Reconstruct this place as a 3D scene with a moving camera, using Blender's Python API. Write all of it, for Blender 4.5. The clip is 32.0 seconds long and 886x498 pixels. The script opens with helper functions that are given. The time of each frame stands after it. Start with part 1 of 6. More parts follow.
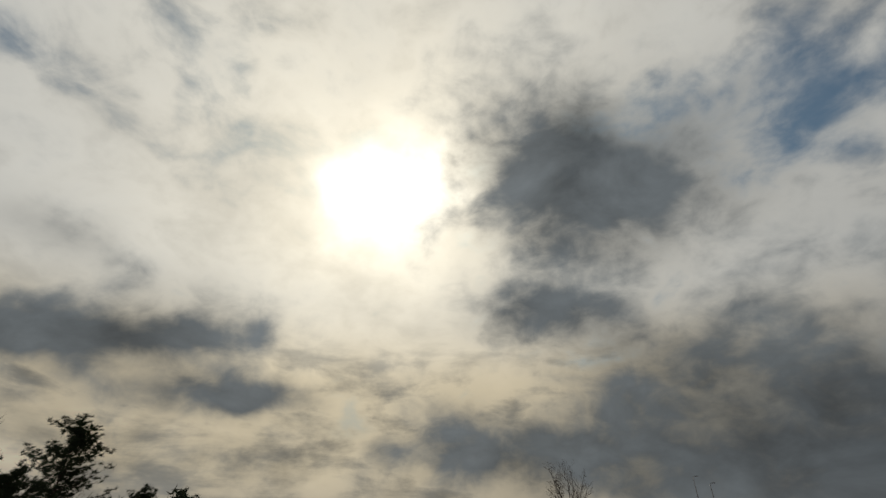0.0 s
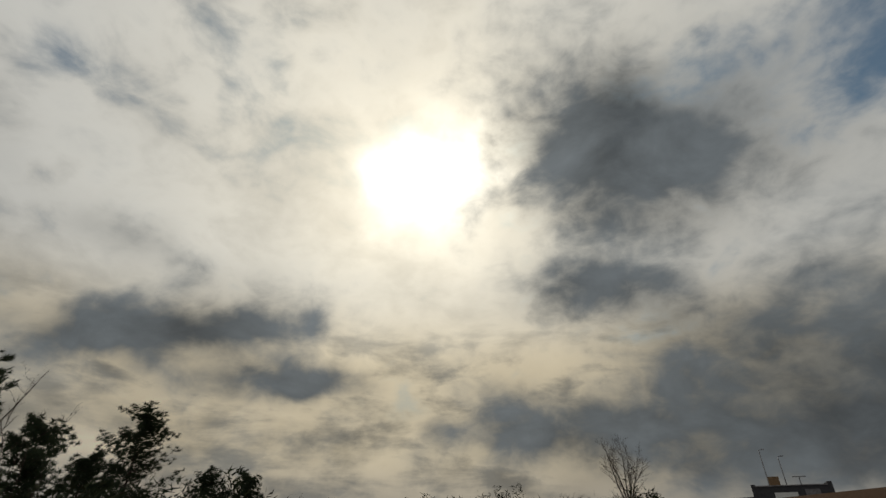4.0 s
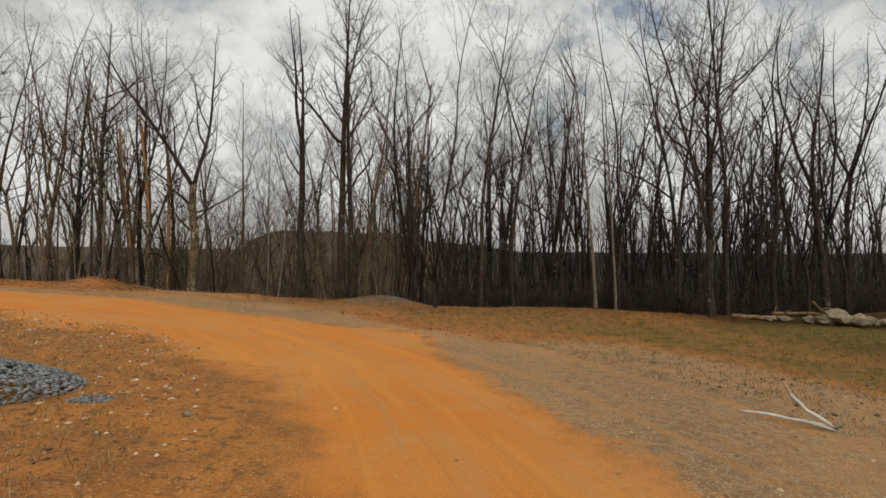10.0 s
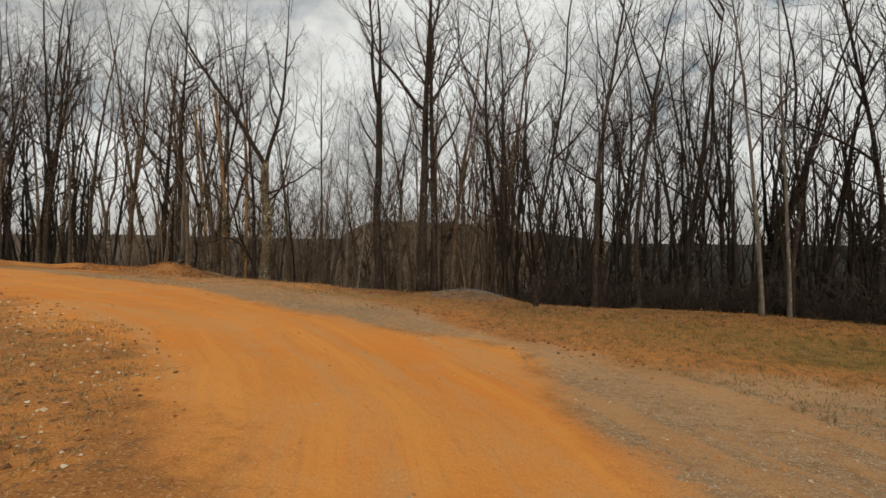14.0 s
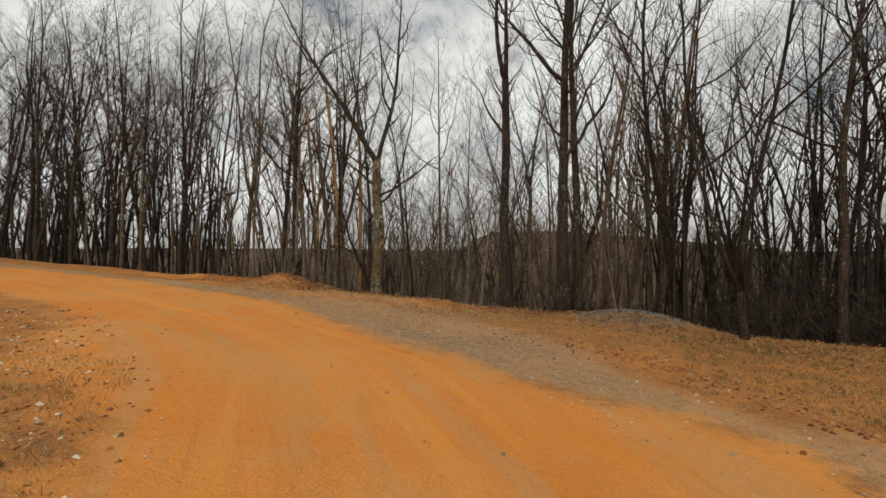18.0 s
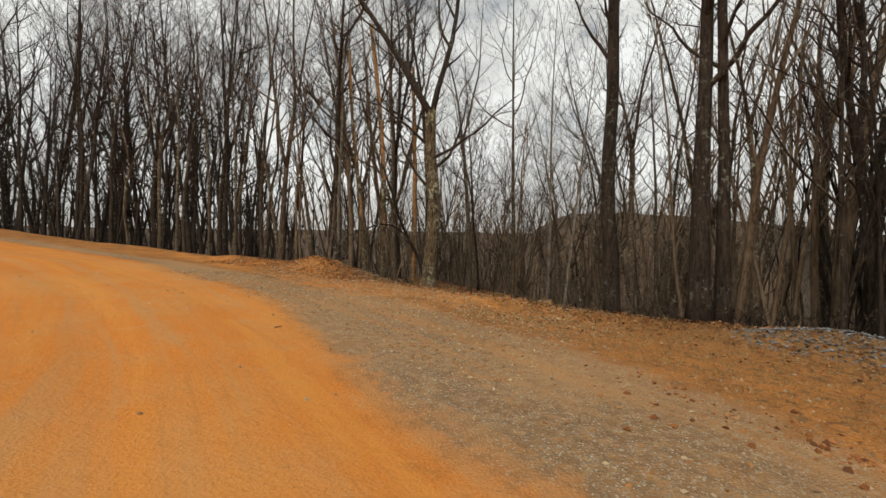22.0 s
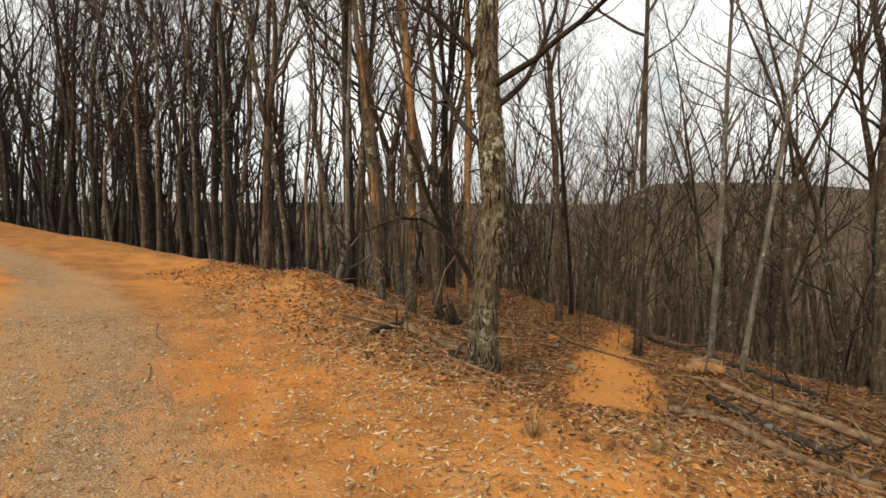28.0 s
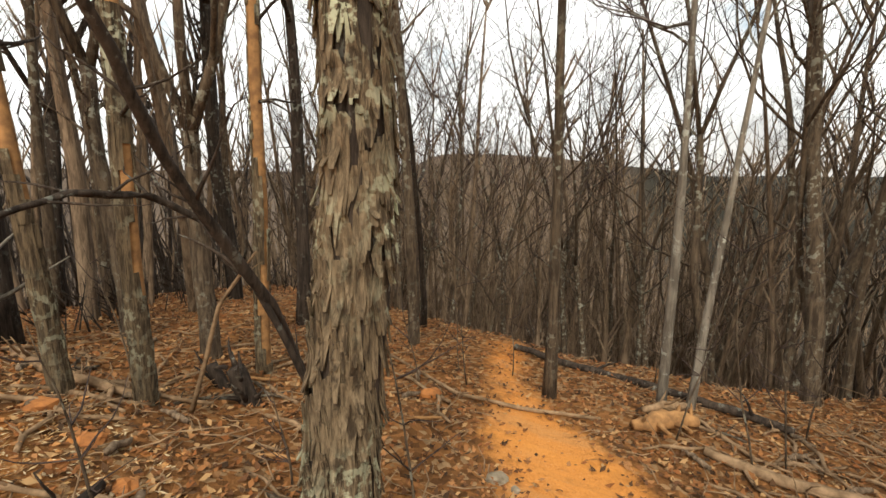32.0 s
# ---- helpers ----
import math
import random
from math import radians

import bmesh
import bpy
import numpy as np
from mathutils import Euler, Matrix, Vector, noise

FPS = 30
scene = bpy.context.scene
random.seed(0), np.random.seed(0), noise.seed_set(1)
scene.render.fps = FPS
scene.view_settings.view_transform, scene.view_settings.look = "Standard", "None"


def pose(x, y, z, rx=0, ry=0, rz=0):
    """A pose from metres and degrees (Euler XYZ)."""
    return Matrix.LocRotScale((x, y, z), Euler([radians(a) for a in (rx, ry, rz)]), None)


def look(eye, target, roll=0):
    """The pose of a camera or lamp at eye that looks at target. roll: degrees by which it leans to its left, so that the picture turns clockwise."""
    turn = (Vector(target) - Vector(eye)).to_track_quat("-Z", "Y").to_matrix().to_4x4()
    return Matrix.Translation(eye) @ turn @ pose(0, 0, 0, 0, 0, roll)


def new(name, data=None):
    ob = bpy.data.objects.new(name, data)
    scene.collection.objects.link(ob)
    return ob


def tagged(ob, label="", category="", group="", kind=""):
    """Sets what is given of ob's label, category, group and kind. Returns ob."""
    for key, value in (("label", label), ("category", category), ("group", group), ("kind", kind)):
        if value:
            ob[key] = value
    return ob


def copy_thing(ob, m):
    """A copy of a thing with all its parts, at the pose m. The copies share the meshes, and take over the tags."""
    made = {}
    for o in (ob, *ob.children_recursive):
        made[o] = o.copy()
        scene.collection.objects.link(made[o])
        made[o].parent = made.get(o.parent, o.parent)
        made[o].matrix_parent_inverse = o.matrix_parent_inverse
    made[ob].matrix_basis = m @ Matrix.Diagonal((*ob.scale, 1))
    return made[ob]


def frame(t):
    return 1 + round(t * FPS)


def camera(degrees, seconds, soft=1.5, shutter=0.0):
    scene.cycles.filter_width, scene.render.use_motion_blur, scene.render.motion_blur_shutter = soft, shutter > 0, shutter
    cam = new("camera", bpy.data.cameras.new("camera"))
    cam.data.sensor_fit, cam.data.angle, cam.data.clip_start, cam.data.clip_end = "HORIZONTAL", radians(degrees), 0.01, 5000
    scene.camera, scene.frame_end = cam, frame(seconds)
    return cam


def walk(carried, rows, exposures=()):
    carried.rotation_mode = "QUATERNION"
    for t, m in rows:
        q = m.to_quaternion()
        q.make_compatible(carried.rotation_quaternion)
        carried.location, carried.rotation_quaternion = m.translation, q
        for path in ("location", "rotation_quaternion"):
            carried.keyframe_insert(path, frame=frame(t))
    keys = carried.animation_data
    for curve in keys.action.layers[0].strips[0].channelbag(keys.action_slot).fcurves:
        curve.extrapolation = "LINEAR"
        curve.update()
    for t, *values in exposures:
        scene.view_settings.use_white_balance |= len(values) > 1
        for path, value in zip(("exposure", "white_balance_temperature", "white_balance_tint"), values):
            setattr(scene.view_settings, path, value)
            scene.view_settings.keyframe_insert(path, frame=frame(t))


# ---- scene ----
cam = camera(85.9, 32.0)
PATH = [
    (0, (0.100, 1.720, 1.785), (0.100, 3.409, 2.857), 0.0),
    (0.5, (0.125, 1.730, 1.785), (0.104, 3.415, 2.862), -0.0),
    (1, (0.150, 1.740, 1.785), (0.118, 3.434, 2.848), -0.0),
    (1.5, (0.175, 1.750, 1.785), (0.118, 3.453, 2.833), 0.0),
    (2, (0.200, 1.760, 1.785), (0.118, 3.476, 2.808), 0.1),
    (2.5, (0.225, 1.770, 1.785), (0.129, 3.491, 2.799), 0.1),
    (4.5, (0.695, 2.372, 1.735), (0.451, 4.084, 2.739), -0.2),
    (5, (0.865, 2.372, 1.735), (0.545, 4.102, 2.686), -0.2),
    (5.5, (1.044, 2.386, 1.734), (0.647, 4.125, 2.639), 0.0),
    (6, (1.211, 2.451, 1.735), (0.607, 4.169, 2.561), 0.1),
    (6.5, (1.377, 2.484, 1.735), (0.204, 3.946, 2.432), 0.2),
    (7, (1.507, 2.454, 1.735), (-0.261, 3.232, 2.252), 0.5),
    (7.5, (1.587, 2.347, 1.734), (-0.344, 1.966, 2.089), -0.9),
    (8, (1.614, 2.138, 1.732), (0.294, 0.647, 1.923), -0.0),
    (8.5, (1.649, 1.799, 1.731), (1.045, -0.106, 1.806), 0.2),
    (9, (1.645, 1.374, 1.709), (1.266, -0.589, 1.747), 0.2),
    (9.5, (1.665, 0.92, 1.702), (1.438, -1.067, 1.722), 0.4),
    (10, (1.751, 0.509, 1.698), (1.659, -1.488, 1.715), 0.4),
    (10.5, (1.772, 0.049, 1.698), (1.768, -1.95, 1.724), 0.5),
    (11, (1.842, -0.355, 1.698), (1.914, -2.354, 1.717), 0.5),
    (11.5, (1.802, -0.839, 1.662), (1.928, -2.835, 1.662), 0.6),
    (12, (1.842, -1.32, 1.624), (2.028, -3.311, 1.621), 0.7),
    (12.5, (1.799, -1.822, 1.573), (2.024, -3.809, 1.563), 0.8),
    (13, (1.829, -2.301, 1.536), (2.073, -4.286, 1.53), 0.5),
    (13.5, (1.804, -2.722, 1.5), (2.069, -4.704, 1.469), 0.5),
    (15.5, (2.485, -4.256, 1.486), (2.923, -6.207, 1.504), 0.2),
    (16, (2.575, -4.657, 1.453), (3.088, -6.59, 1.477), -0.6),
    (16.5, (2.662, -5.129, 1.413), (3.259, -7.038, 1.424), -1.0),
    (17, (2.79, -5.602, 1.382), (3.478, -7.48, 1.396), -0.7),
    (17.5, (2.946, -6.054, 1.361), (3.695, -7.909, 1.382), -0.3),
    (18, (3.069, -6.511, 1.354), (3.85, -8.352, 1.369), 0.1),
    (18.5, (3.213, -6.991, 1.317), (4.035, -8.814, 1.334), -0.3),
    (19, (3.333, -7.492, 1.3), (4.19, -9.299, 1.32), -0.2),
    (19.5, (3.497, -7.947, 1.282), (4.424, -9.719, 1.317), -0.4),
    (20, (3.689, -8.441, 1.272), (4.666, -10.186, 1.302), -0.1),
    (20.5, (3.997, -8.893, 1.273), (5.035, -10.602, 1.296), 0.0),
    (21, (4.25, -9.398, 1.26), (5.322, -11.087, 1.253), 0.0),
    (21.5, (4.535, -9.846, 1.261), (5.608, -11.534, 1.229), 0.2),
    (22, (4.77, -10.341, 1.278), (5.814, -12.045, 1.218), 0.6),
    (22.5, (5.006, -10.811, 1.296), (6.042, -12.52, 1.216), 0.4),
    (23, (5.258, -11.315, 1.321), (6.315, -13.009, 1.21), 0.7),
    (23.5, (5.524, -11.852, 1.344), (6.602, -13.533, 1.231), 0.6),
    (24, (5.84, -12.37, 1.374), (6.934, -14.04, 1.248), 0.8),
    (24.5, (6.064, -12.905, 1.416), (7.141, -14.586, 1.296), 1.0),
    (26.5, (6.998, -14.777, 1.767), (8.119, -16.428, 1.634), 0.2),
    (27, (7.464, -15.204, 1.794), (8.657, -16.804, 1.667), -0.1),
    (27.5, (7.834, -15.718, 1.792), (9.074, -17.28, 1.642), 0.1),
    (28, (8.256, -16.227, 1.808), (9.555, -17.737, 1.628), 0.2),
    (28.5, (8.642, -16.735, 1.797), (9.94, -18.245, 1.611), 0.4),
    (29, (9.028, -17.226, 1.831), (10.282, -18.772, 1.642), 0.5),
    (29.5, (9.475, -17.601, 1.896), (10.663, -19.198, 1.704), 0.7),
    (30, (9.953, -18.056, 1.906), (11.065, -19.708, 1.72), 0.9),
    (30.5, (10.404, -18.382, 1.905), (11.4, -20.106, 1.718), 0.8),
    (31, (10.604, -18.946, 1.858), (11.433, -20.755, 1.653), 0.8),
    (31.5, (10.937, -19.388, 1.795), (11.633, -21.247, 1.55), 0.4),
    (32, (11.099, -19.721, 1.726), (11.64, -21.623, 1.423), 0.4),
]
EXPOSURES = [(0, -1.2), (5.5, -1.25), (6.6, -1.3), (7.2, -1.52), (7.6, -1.45), (8.0, -1.32), (8.5, -0.8), (9.0, -0.45), (10.0, -0.3), (17, -0.25), (21, -0.15), (24.5, 0.1), (28, 0.35), (30, 0.45), (31, 0.58), (32, 0.85)]
walk(cam, [(t, look(eye, target, roll)) for t, eye, target, roll in PATH], EXPOSURES)

# ---------------------------------------------------------------- world, sun
SUN_AZ, SUN_EL = -8.1, 38.7


def direction(az, el):
    a, e = radians(az), radians(el)
    return Vector((math.sin(a) * math.cos(e), math.cos(a) * math.cos(e), math.sin(e)))


class Nodes:
    """Short hand for a node tree."""

    def __init__(self, tree):
        self.tree = tree
        tree.nodes.clear()

    def add(self, kind, **sets):
        n = self.tree.nodes.new(kind)
        for k, v in sets.items():
            if k == "operation":
                n.operation = v
            elif k == "blend":
                n.blend_type = v
            elif k == "data_type":
                n.data_type = v
        return n

    def put(self, socket, value):
        if hasattr(value, "is_output"):
            self.tree.links.new(value, socket)
        elif value is not None:
            socket.default_value = value

    def math(self, op, a, b=None, c=None, clamp=False):
        n = self.add("ShaderNodeMath", operation=op)
        n.use_clamp = clamp
        for i, v in enumerate((a, b, c)):
            self.put(n.inputs[i], v)
        return n.outputs[0]

    def vec(self, op, a, b=None, s=None):
        n = self.add("ShaderNodeVectorMath", operation=op)
        self.put(n.inputs[0], a)
        if b is not None:
            self.put(n.inputs[1], b)
        if s is not None:
            self.put(n.inputs["Scale"], s)
        return n.outputs["Value"] if op in ("DOT_PRODUCT", "LENGTH") else n.outputs[0]

    def mix(self, fac, a, b, blend="MIX"):
        n = self.add("ShaderNodeMix", data_type="RGBA")
        n.blend_type = blend
        self.put(n.inputs[0], fac)
        self.put(n.inputs[6], a)
        self.put(n.inputs[7], b)
        return n.outputs[2]

    def noise(self, vector, scale, detail=4.0, rough=0.55, distort=0.0):
        n = self.add("ShaderNodeTexNoise")
        self.put(n.inputs["Vector"], vector)
        n.inputs["Scale"].default_value = scale
        n.inputs["Detail"].default_value = detail
        n.inputs["Roughness"].default_value = rough
        n.inputs["Distortion"].default_value = distort
        return n.outputs[0]

    def voronoi(self, vector, scale, feature="F1", out="Distance"):
        n = self.add("ShaderNodeTexVoronoi")
        n.feature = feature
        self.put(n.inputs["Vector"], vector)
        n.inputs["Scale"].default_value = scale
        return n.outputs[out]

    def step(self, v, lo, hi, to_lo=0.0, to_hi=1.0):
        n = self.add("ShaderNodeMapRange")
        n.interpolation_type = "SMOOTHSTEP"
        self.put(n.inputs[0], v)
        for i, x in enumerate((lo, hi, to_lo, to_hi)):
            n.inputs[i + 1].default_value = x
        return n.outputs[0]

    def scaled(self, vector, x, y, z):
        return self.vec("MULTIPLY", vector, (x, y, z))


def build_sky():
    world = bpy.data.worlds.new("sky")
    scene.world = world
    world.use_nodes = True
    n = Nodes(world.node_tree)
    d = n.add("ShaderNodeTexCoord").outputs["Generated"]
    sep = n.add("ShaderNodeSeparateXYZ")
    n.put(sep.inputs[0], d)
    up = sep.outputs[2]
    sky = n.add("ShaderNodeTexSky")
    sky.sky_type = "NISHITA"
    sky.sun_disc = False
    sky.sun_elevation, sky.sun_rotation = radians(SUN_EL), radians(SUN_AZ)
    blue = n.vec("MULTIPLY", n.vec("SCALE", sky.outputs[0], s=0.085), (0.66, 1.12, 1.20))
    # the direction is shaken a little, so that clouds have ragged edges
    shake = n.add("ShaderNodeTexNoise")
    n.put(shake.inputs["Vector"], d)
    shake.inputs["Scale"].default_value, shake.inputs["Detail"].default_value, shake.inputs["Roughness"].default_value = 4.0, 5.0, 0.5
    push = n.vec("SCALE", n.vec("SUBTRACT", shake.outputs["Color"], (0.5, 0.5, 0.5)), s=0.26)
    dw = n.vec("NORMALIZE", n.vec("ADD", d, n.vec("MULTIPLY", push, (1.0, 1.0, 0.6))))
    long = n.scaled(d, 1.0, 1.0, 1.55)
    soft = n.noise(n.vec("ADD", long, (3.1, 1.7, 0.4)), 2.6, 4.0, 0.5, 0.2)
    puff = n.noise(n.vec("ADD", long, (1.9, 5.2, 2.0)), 5.5, 9.0, 0.53, 0.35)
    fine = n.noise(n.vec("ADD", long, (8.3, 0.6, 3.0)), 13.0, 6.0, 0.55, 0.3)
    rows = n.noise(n.vec("ADD", n.scaled(d, 1.0, 1.0, 3.4), (0.7, 2.4, 1.0)), 5.0, 7.0, 0.55, 0.25)
    sun_way = tuple(direction(SUN_AZ, SUN_EL))
    sun = n.math("MAXIMUM", n.vec("DOT_PRODUCT", d, sun_way), 0.0)
    bent = n.vec("NORMALIZE", n.vec("ADD", d, n.vec("SCALE", push, s=1.15)))
    sun_bent = n.math("MAXIMUM", n.vec("DOT_PRODUCT", bent, sun_way), 0.0)
    glow_wide = n.math("POWER", sun, 4.0)
    glow_mid = n.math("POWER", sun_bent, 24.0)
    glow_core = n.math("POWER", sun_bent, 150.0)
    glow_disc = n.math("POWER", sun_bent, 420.0)

    def cloud(az, el, wide, high, turn=0.0, weight=1.0):
        """A soft oval of the given half width and height in degrees, densest towards az, el."""
        c = direction(az, el)
        right = Vector((c.y, -c.x, 0)).normalized()
        upward = right.cross(c)
        r = right * math.cos(radians(turn)) + upward * math.sin(radians(turn))
        u = upward * math.cos(radians(turn)) - right * math.sin(radians(turn))
        a = n.math("MULTIPLY", n.vec("DOT_PRODUCT", dw, tuple(r)), 1 / math.sin(radians(wide)))
        b = n.math("MULTIPLY", n.vec("DOT_PRODUCT", dw, tuple(u)), 1 / math.sin(radians(high)))
        front = n.math("GREATER_THAN", n.vec("DOT_PRODUCT", d, tuple(c)), 0.3)
        q = n.math("ADD", n.math("MULTIPLY", a, a), n.math("MULTIPLY", b, b))
        k = n.math("MULTIPLY", n.math("EXPONENT", n.math("MULTIPLY", q, -0.8)), weight)
        return n.math("MULTIPLY", k, front)

    def total(items):
        out = items[0]
        for m in items[1:]:
            out = n.math("ADD", out, m)
        return out

    def wavy(v, amount):
        return n.math("MULTIPLY", n.math("SUBTRACT", v, 0.5), amount)

    texture = n.math("ADD", n.math("ADD", wavy(puff, 2.0), wavy(fine, 1.15)), wavy(soft, 1.0))
    body = n.math("ADD", total([cloud(*b) for b in CLOUDS_DARK]), texture)
    thick = n.step(body, 0.08, 1.32)
    # rows of broken cloud low under the sun
    low = n.math("MULTIPLY", n.step(up, 0.44, 0.26), n.step(sun, 0.50, 0.80))
    broken = n.math("MULTIPLY", n.step(n.math("ADD", rows, wavy(fine, 0.60)), 0.34, 0.70), low)
    thick = n.math("MAXIMUM", thick, n.math("MULTIPLY", broken, 0.80))
    # lit cloud: grey-white away from the sun, warm and bright towards it
    tone = n.math("ADD", 0.86, n.math("ADD", wavy(puff, 1.35), n.math("ADD", wavy(soft, 0.8), wavy(fine, 0.6))))
    lit = n.mix(glow_wide, (0.975, 0.985, 0.95, 1), (1.0, 0.945, 0.80, 1))
    lit = n.mix(n.math("MULTIPLY", low, 0.75), lit, (1.0, 0.83, 0.53, 1))
    lit = n.vec("SCALE", lit, s=n.math("ADD", tone, n.math("MULTIPLY", glow_wide, 0.80)))
    gap = n.math("ADD", total([cloud(*b) for b in CLOUD_GAPS]), n.math("ADD", wavy(puff, -2.4), wavy(fine, -1.0)))
    gap = n.math("MULTIPLY", n.step(gap, 0.15, 1.15), n.math("MULTIPLY", n.step(up, 0.12, 0.28), 0.85))
    col = n.mix(gap, lit, blue)
    # glow of the veiled sun
    g = n.vec("SCALE", (1.0, 0.87, 0.62), s=n.math("MULTIPLY", glow_mid, 0.95))
    g = n.vec("ADD", g, n.vec("SCALE", (1.0, 0.95, 0.80), s=n.math("MULTIPLY", glow_core, 1.7)))
    g = n.vec("ADD", g, n.vec("SCALE", (1.0, 0.98, 0.92), s=n.math("MULTIPLY", glow_disc, 6.0)))
    col = n.vec("ADD", col, g)
    shade = n.math("ADD", 0.21, n.math("ADD", wavy(puff, 0.55), n.math("MULTIPLY", glow_mid, 0.12)))
    dark = n.vec("SCALE", (0.86, 1.0, 1.10), s=shade)
    col = n.mix(n.math("MULTIPLY", thick, 0.96), col, dark)
    haze = n.vec("SCALE", (0.66, 0.62, 0.56), s=n.math("ADD", 0.75, n.math("MULTIPLY", glow_wide, 0.45)))
    col = n.mix(n.math("MULTIPLY", n.step(up, 0.13, 0.0), n.math("SUBTRACT", 0.7, n.math("MULTIPLY", thick, 0.62))), col, haze)
    col = n.mix(n.step(up, 0.0, -0.05), col, (0.06, 0.05, 0.045, 1))
    bg = n.add("ShaderNodeBackground")
    n.put(bg.inputs[0], col)
    bg.inputs[1].default_value = 1.0
    out = n.add("ShaderNodeOutputWorld")
    n.put(out.inputs[0], bg.outputs[0])


# az, el, half width, half height (degrees), turn, weight
CLOUDS_DARK = [
    (19.0, 39.5, 14, 9.5, -22, 1.75), (10.5, 24.8, 8.5, 3.0, -4, 0.85), (22, 19.5, 11, 4, -14, 0.5), (30, 4, 26, 4, 0, 0.7), (40, 10, 24, 7.5, -8, 1.1), (53, 25, 8, 12, 10, 0.2), (17, 9, 11, 5, -6, 0.5), (54, 12, 14, 7, 0, 0.5),
    (-37, 17.6, 12, 3.0, 12, 1.5), (-24, 13.6, 11, 2.3, 8, 1.2), (2, 9.5, 9, 3.6, 4, 0.7), (-41, 25, 7, 2.0, -4, 0.35), (-27, 24, 10, 2.4, -4, 0.28),
    (-112, 28, 20, 7, 15, 0.25), (-58, 18, 8, 2.2, 0, 0.4), (-66, 33, 9, 2, -20, 0.25), (-132, 27, 16, 5, 0, 0.4), (-45, 26, 5, 1.8, 10, 0.3),
]
CLOUD_GAPS = [(47, 39, 16, 5.0, -22, 0.95), (-82, 27, 9, 4.0, 35, 0.75), (-74, 34, 4, 7, -10, 0.75), (-38, 46, 4, 6, -20, 0.42), (-55, 41, 5, 5, 0, 0.5), (-100, 21, 14, 3, 0, 0.45), (-97, 25, 6, 3, 0, 0.5), (-150, 26, 10, 4, 0, 0.5), (172, 30, 12, 5, 0, 0.5)]
build_sky()

sun_data = bpy.data.lights.new("sun", "SUN")
sun_data.energy, sun_data.angle, sun_data.color = 1.2, radians(14), (1.0, 0.93, 0.82)
sun_lamp = new("sun", sun_data)
sun_lamp.matrix_world = look((0, 0, 60), Vector((0, 0, 60)) - direction(SUN_AZ, SUN_EL))


# ---------------------------------------------------------------- materials
def material(name):
    m = bpy.data.materials.new(name)
    m.use_nodes = True
    n = Nodes(m.node_tree)
    b = n.add("ShaderNodeBsdfPrincipled")
    out = n.add("ShaderNodeOutputMaterial")
    n.put(out.inputs[0], b.outputs[0])
    b.inputs["Roughness"].default_value = 0.9
    b.inputs["Specular IOR Level"].default_value = 0.2
    return m, n, b


def bump(n, b, height, strength, distance=0.02):
    k = n.add("ShaderNodeBump")
    k.inputs["Strength"].default_value = strength
    k.inputs["Distance"].default_value = distance
    n.put(k.inputs["Height"], height)
    n.put(b.inputs["Normal"], k.outputs[0])


def bark(name, dark, light, lichen=None, lichen_amount=0.0, plates=14.0, spread=0.56):
    m, n, b = material(name)
    co = n.add("ShaderNodeTexCoord").outputs["Object"]
    rnd = n.add("ShaderNodeObjectInfo").outputs["Random"]
    long = n.scaled(co, 1.0, 1.0, 0.16)
    ridge = n.noise(long, plates * 1.6, 5.0, 0.65, 0.4)
    soft = n.noise(co, 1.6, 3.0)
    col = n.mix(n.step(ridge, 0.35, 0.68), (*dark, 1), (*light, 1))
    col = n.mix(n.math("MULTIPLY", n.step(soft, 0.45, 0.7), 0.45), col, (*[c * 1.25 for c in light], 1))
    if lichen:
        spots = n.math("MULTIPLY", n.step(n.noise(co, 11.0, 4.0, 0.6), spread, spread + 0.07), n.step(n.noise(co, 1.1, 2.0), 0.40, 0.62))
        col = n.mix(n.math("MULTIPLY", spots, lichen_amount), col, (*lichen, 1))
    vary = n.math("ADD", 0.8, n.math("MULTIPLY", rnd, 0.4))
    n.put(b.inputs["Base Color"], n.vec("SCALE", col, s=vary))
    bump(n, b, ridge, 0.8, 0.02)
    return m


BARK = bark("bark", (0.017, 0.012, 0.009), (0.062, 0.045, 0.033), (0.30, 0.31, 0.26), 0.5)
BARK_PALE = bark("bark_pale", (0.10, 0.084, 0.066), (0.225, 0.195, 0.155), (0.40, 0.40, 0.34), 0.95, 9.0)
BARK_SHAGGY = bark("bark_shaggy", (0.036, 0.025, 0.015), (0.180, 0.132, 0.080), (0.38, 0.39, 0.27), 0.95, 26.0, 0.51)
BARK_LICHEN = bark("bark_lichen", (0.040, 0.028, 0.017), (0.160, 0.116, 0.068), (0.40, 0.40, 0.29), 0.95, 22.0, 0.50)
# darker than dry brush is: shade among the stems is put into the colour
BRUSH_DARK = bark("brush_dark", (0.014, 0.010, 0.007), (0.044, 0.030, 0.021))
TWIG = bark("twig", (0.034, 0.023, 0.019), (0.080, 0.055, 0.045))
BARK_MID = bark("bark_mid", (0.042, 0.029, 0.019), (0.135, 0.098, 0.064), (0.34, 0.34, 0.27), 0.7, 14.0, 0.53)
GREY_WOOD = bark("grey_wood", (0.082, 0.056, 0.036), (0.225, 0.160, 0.104))
FAR_WOOD = bark("far_wood", (0.022, 0.016, 0.012), (0.056, 0.041, 0.031))


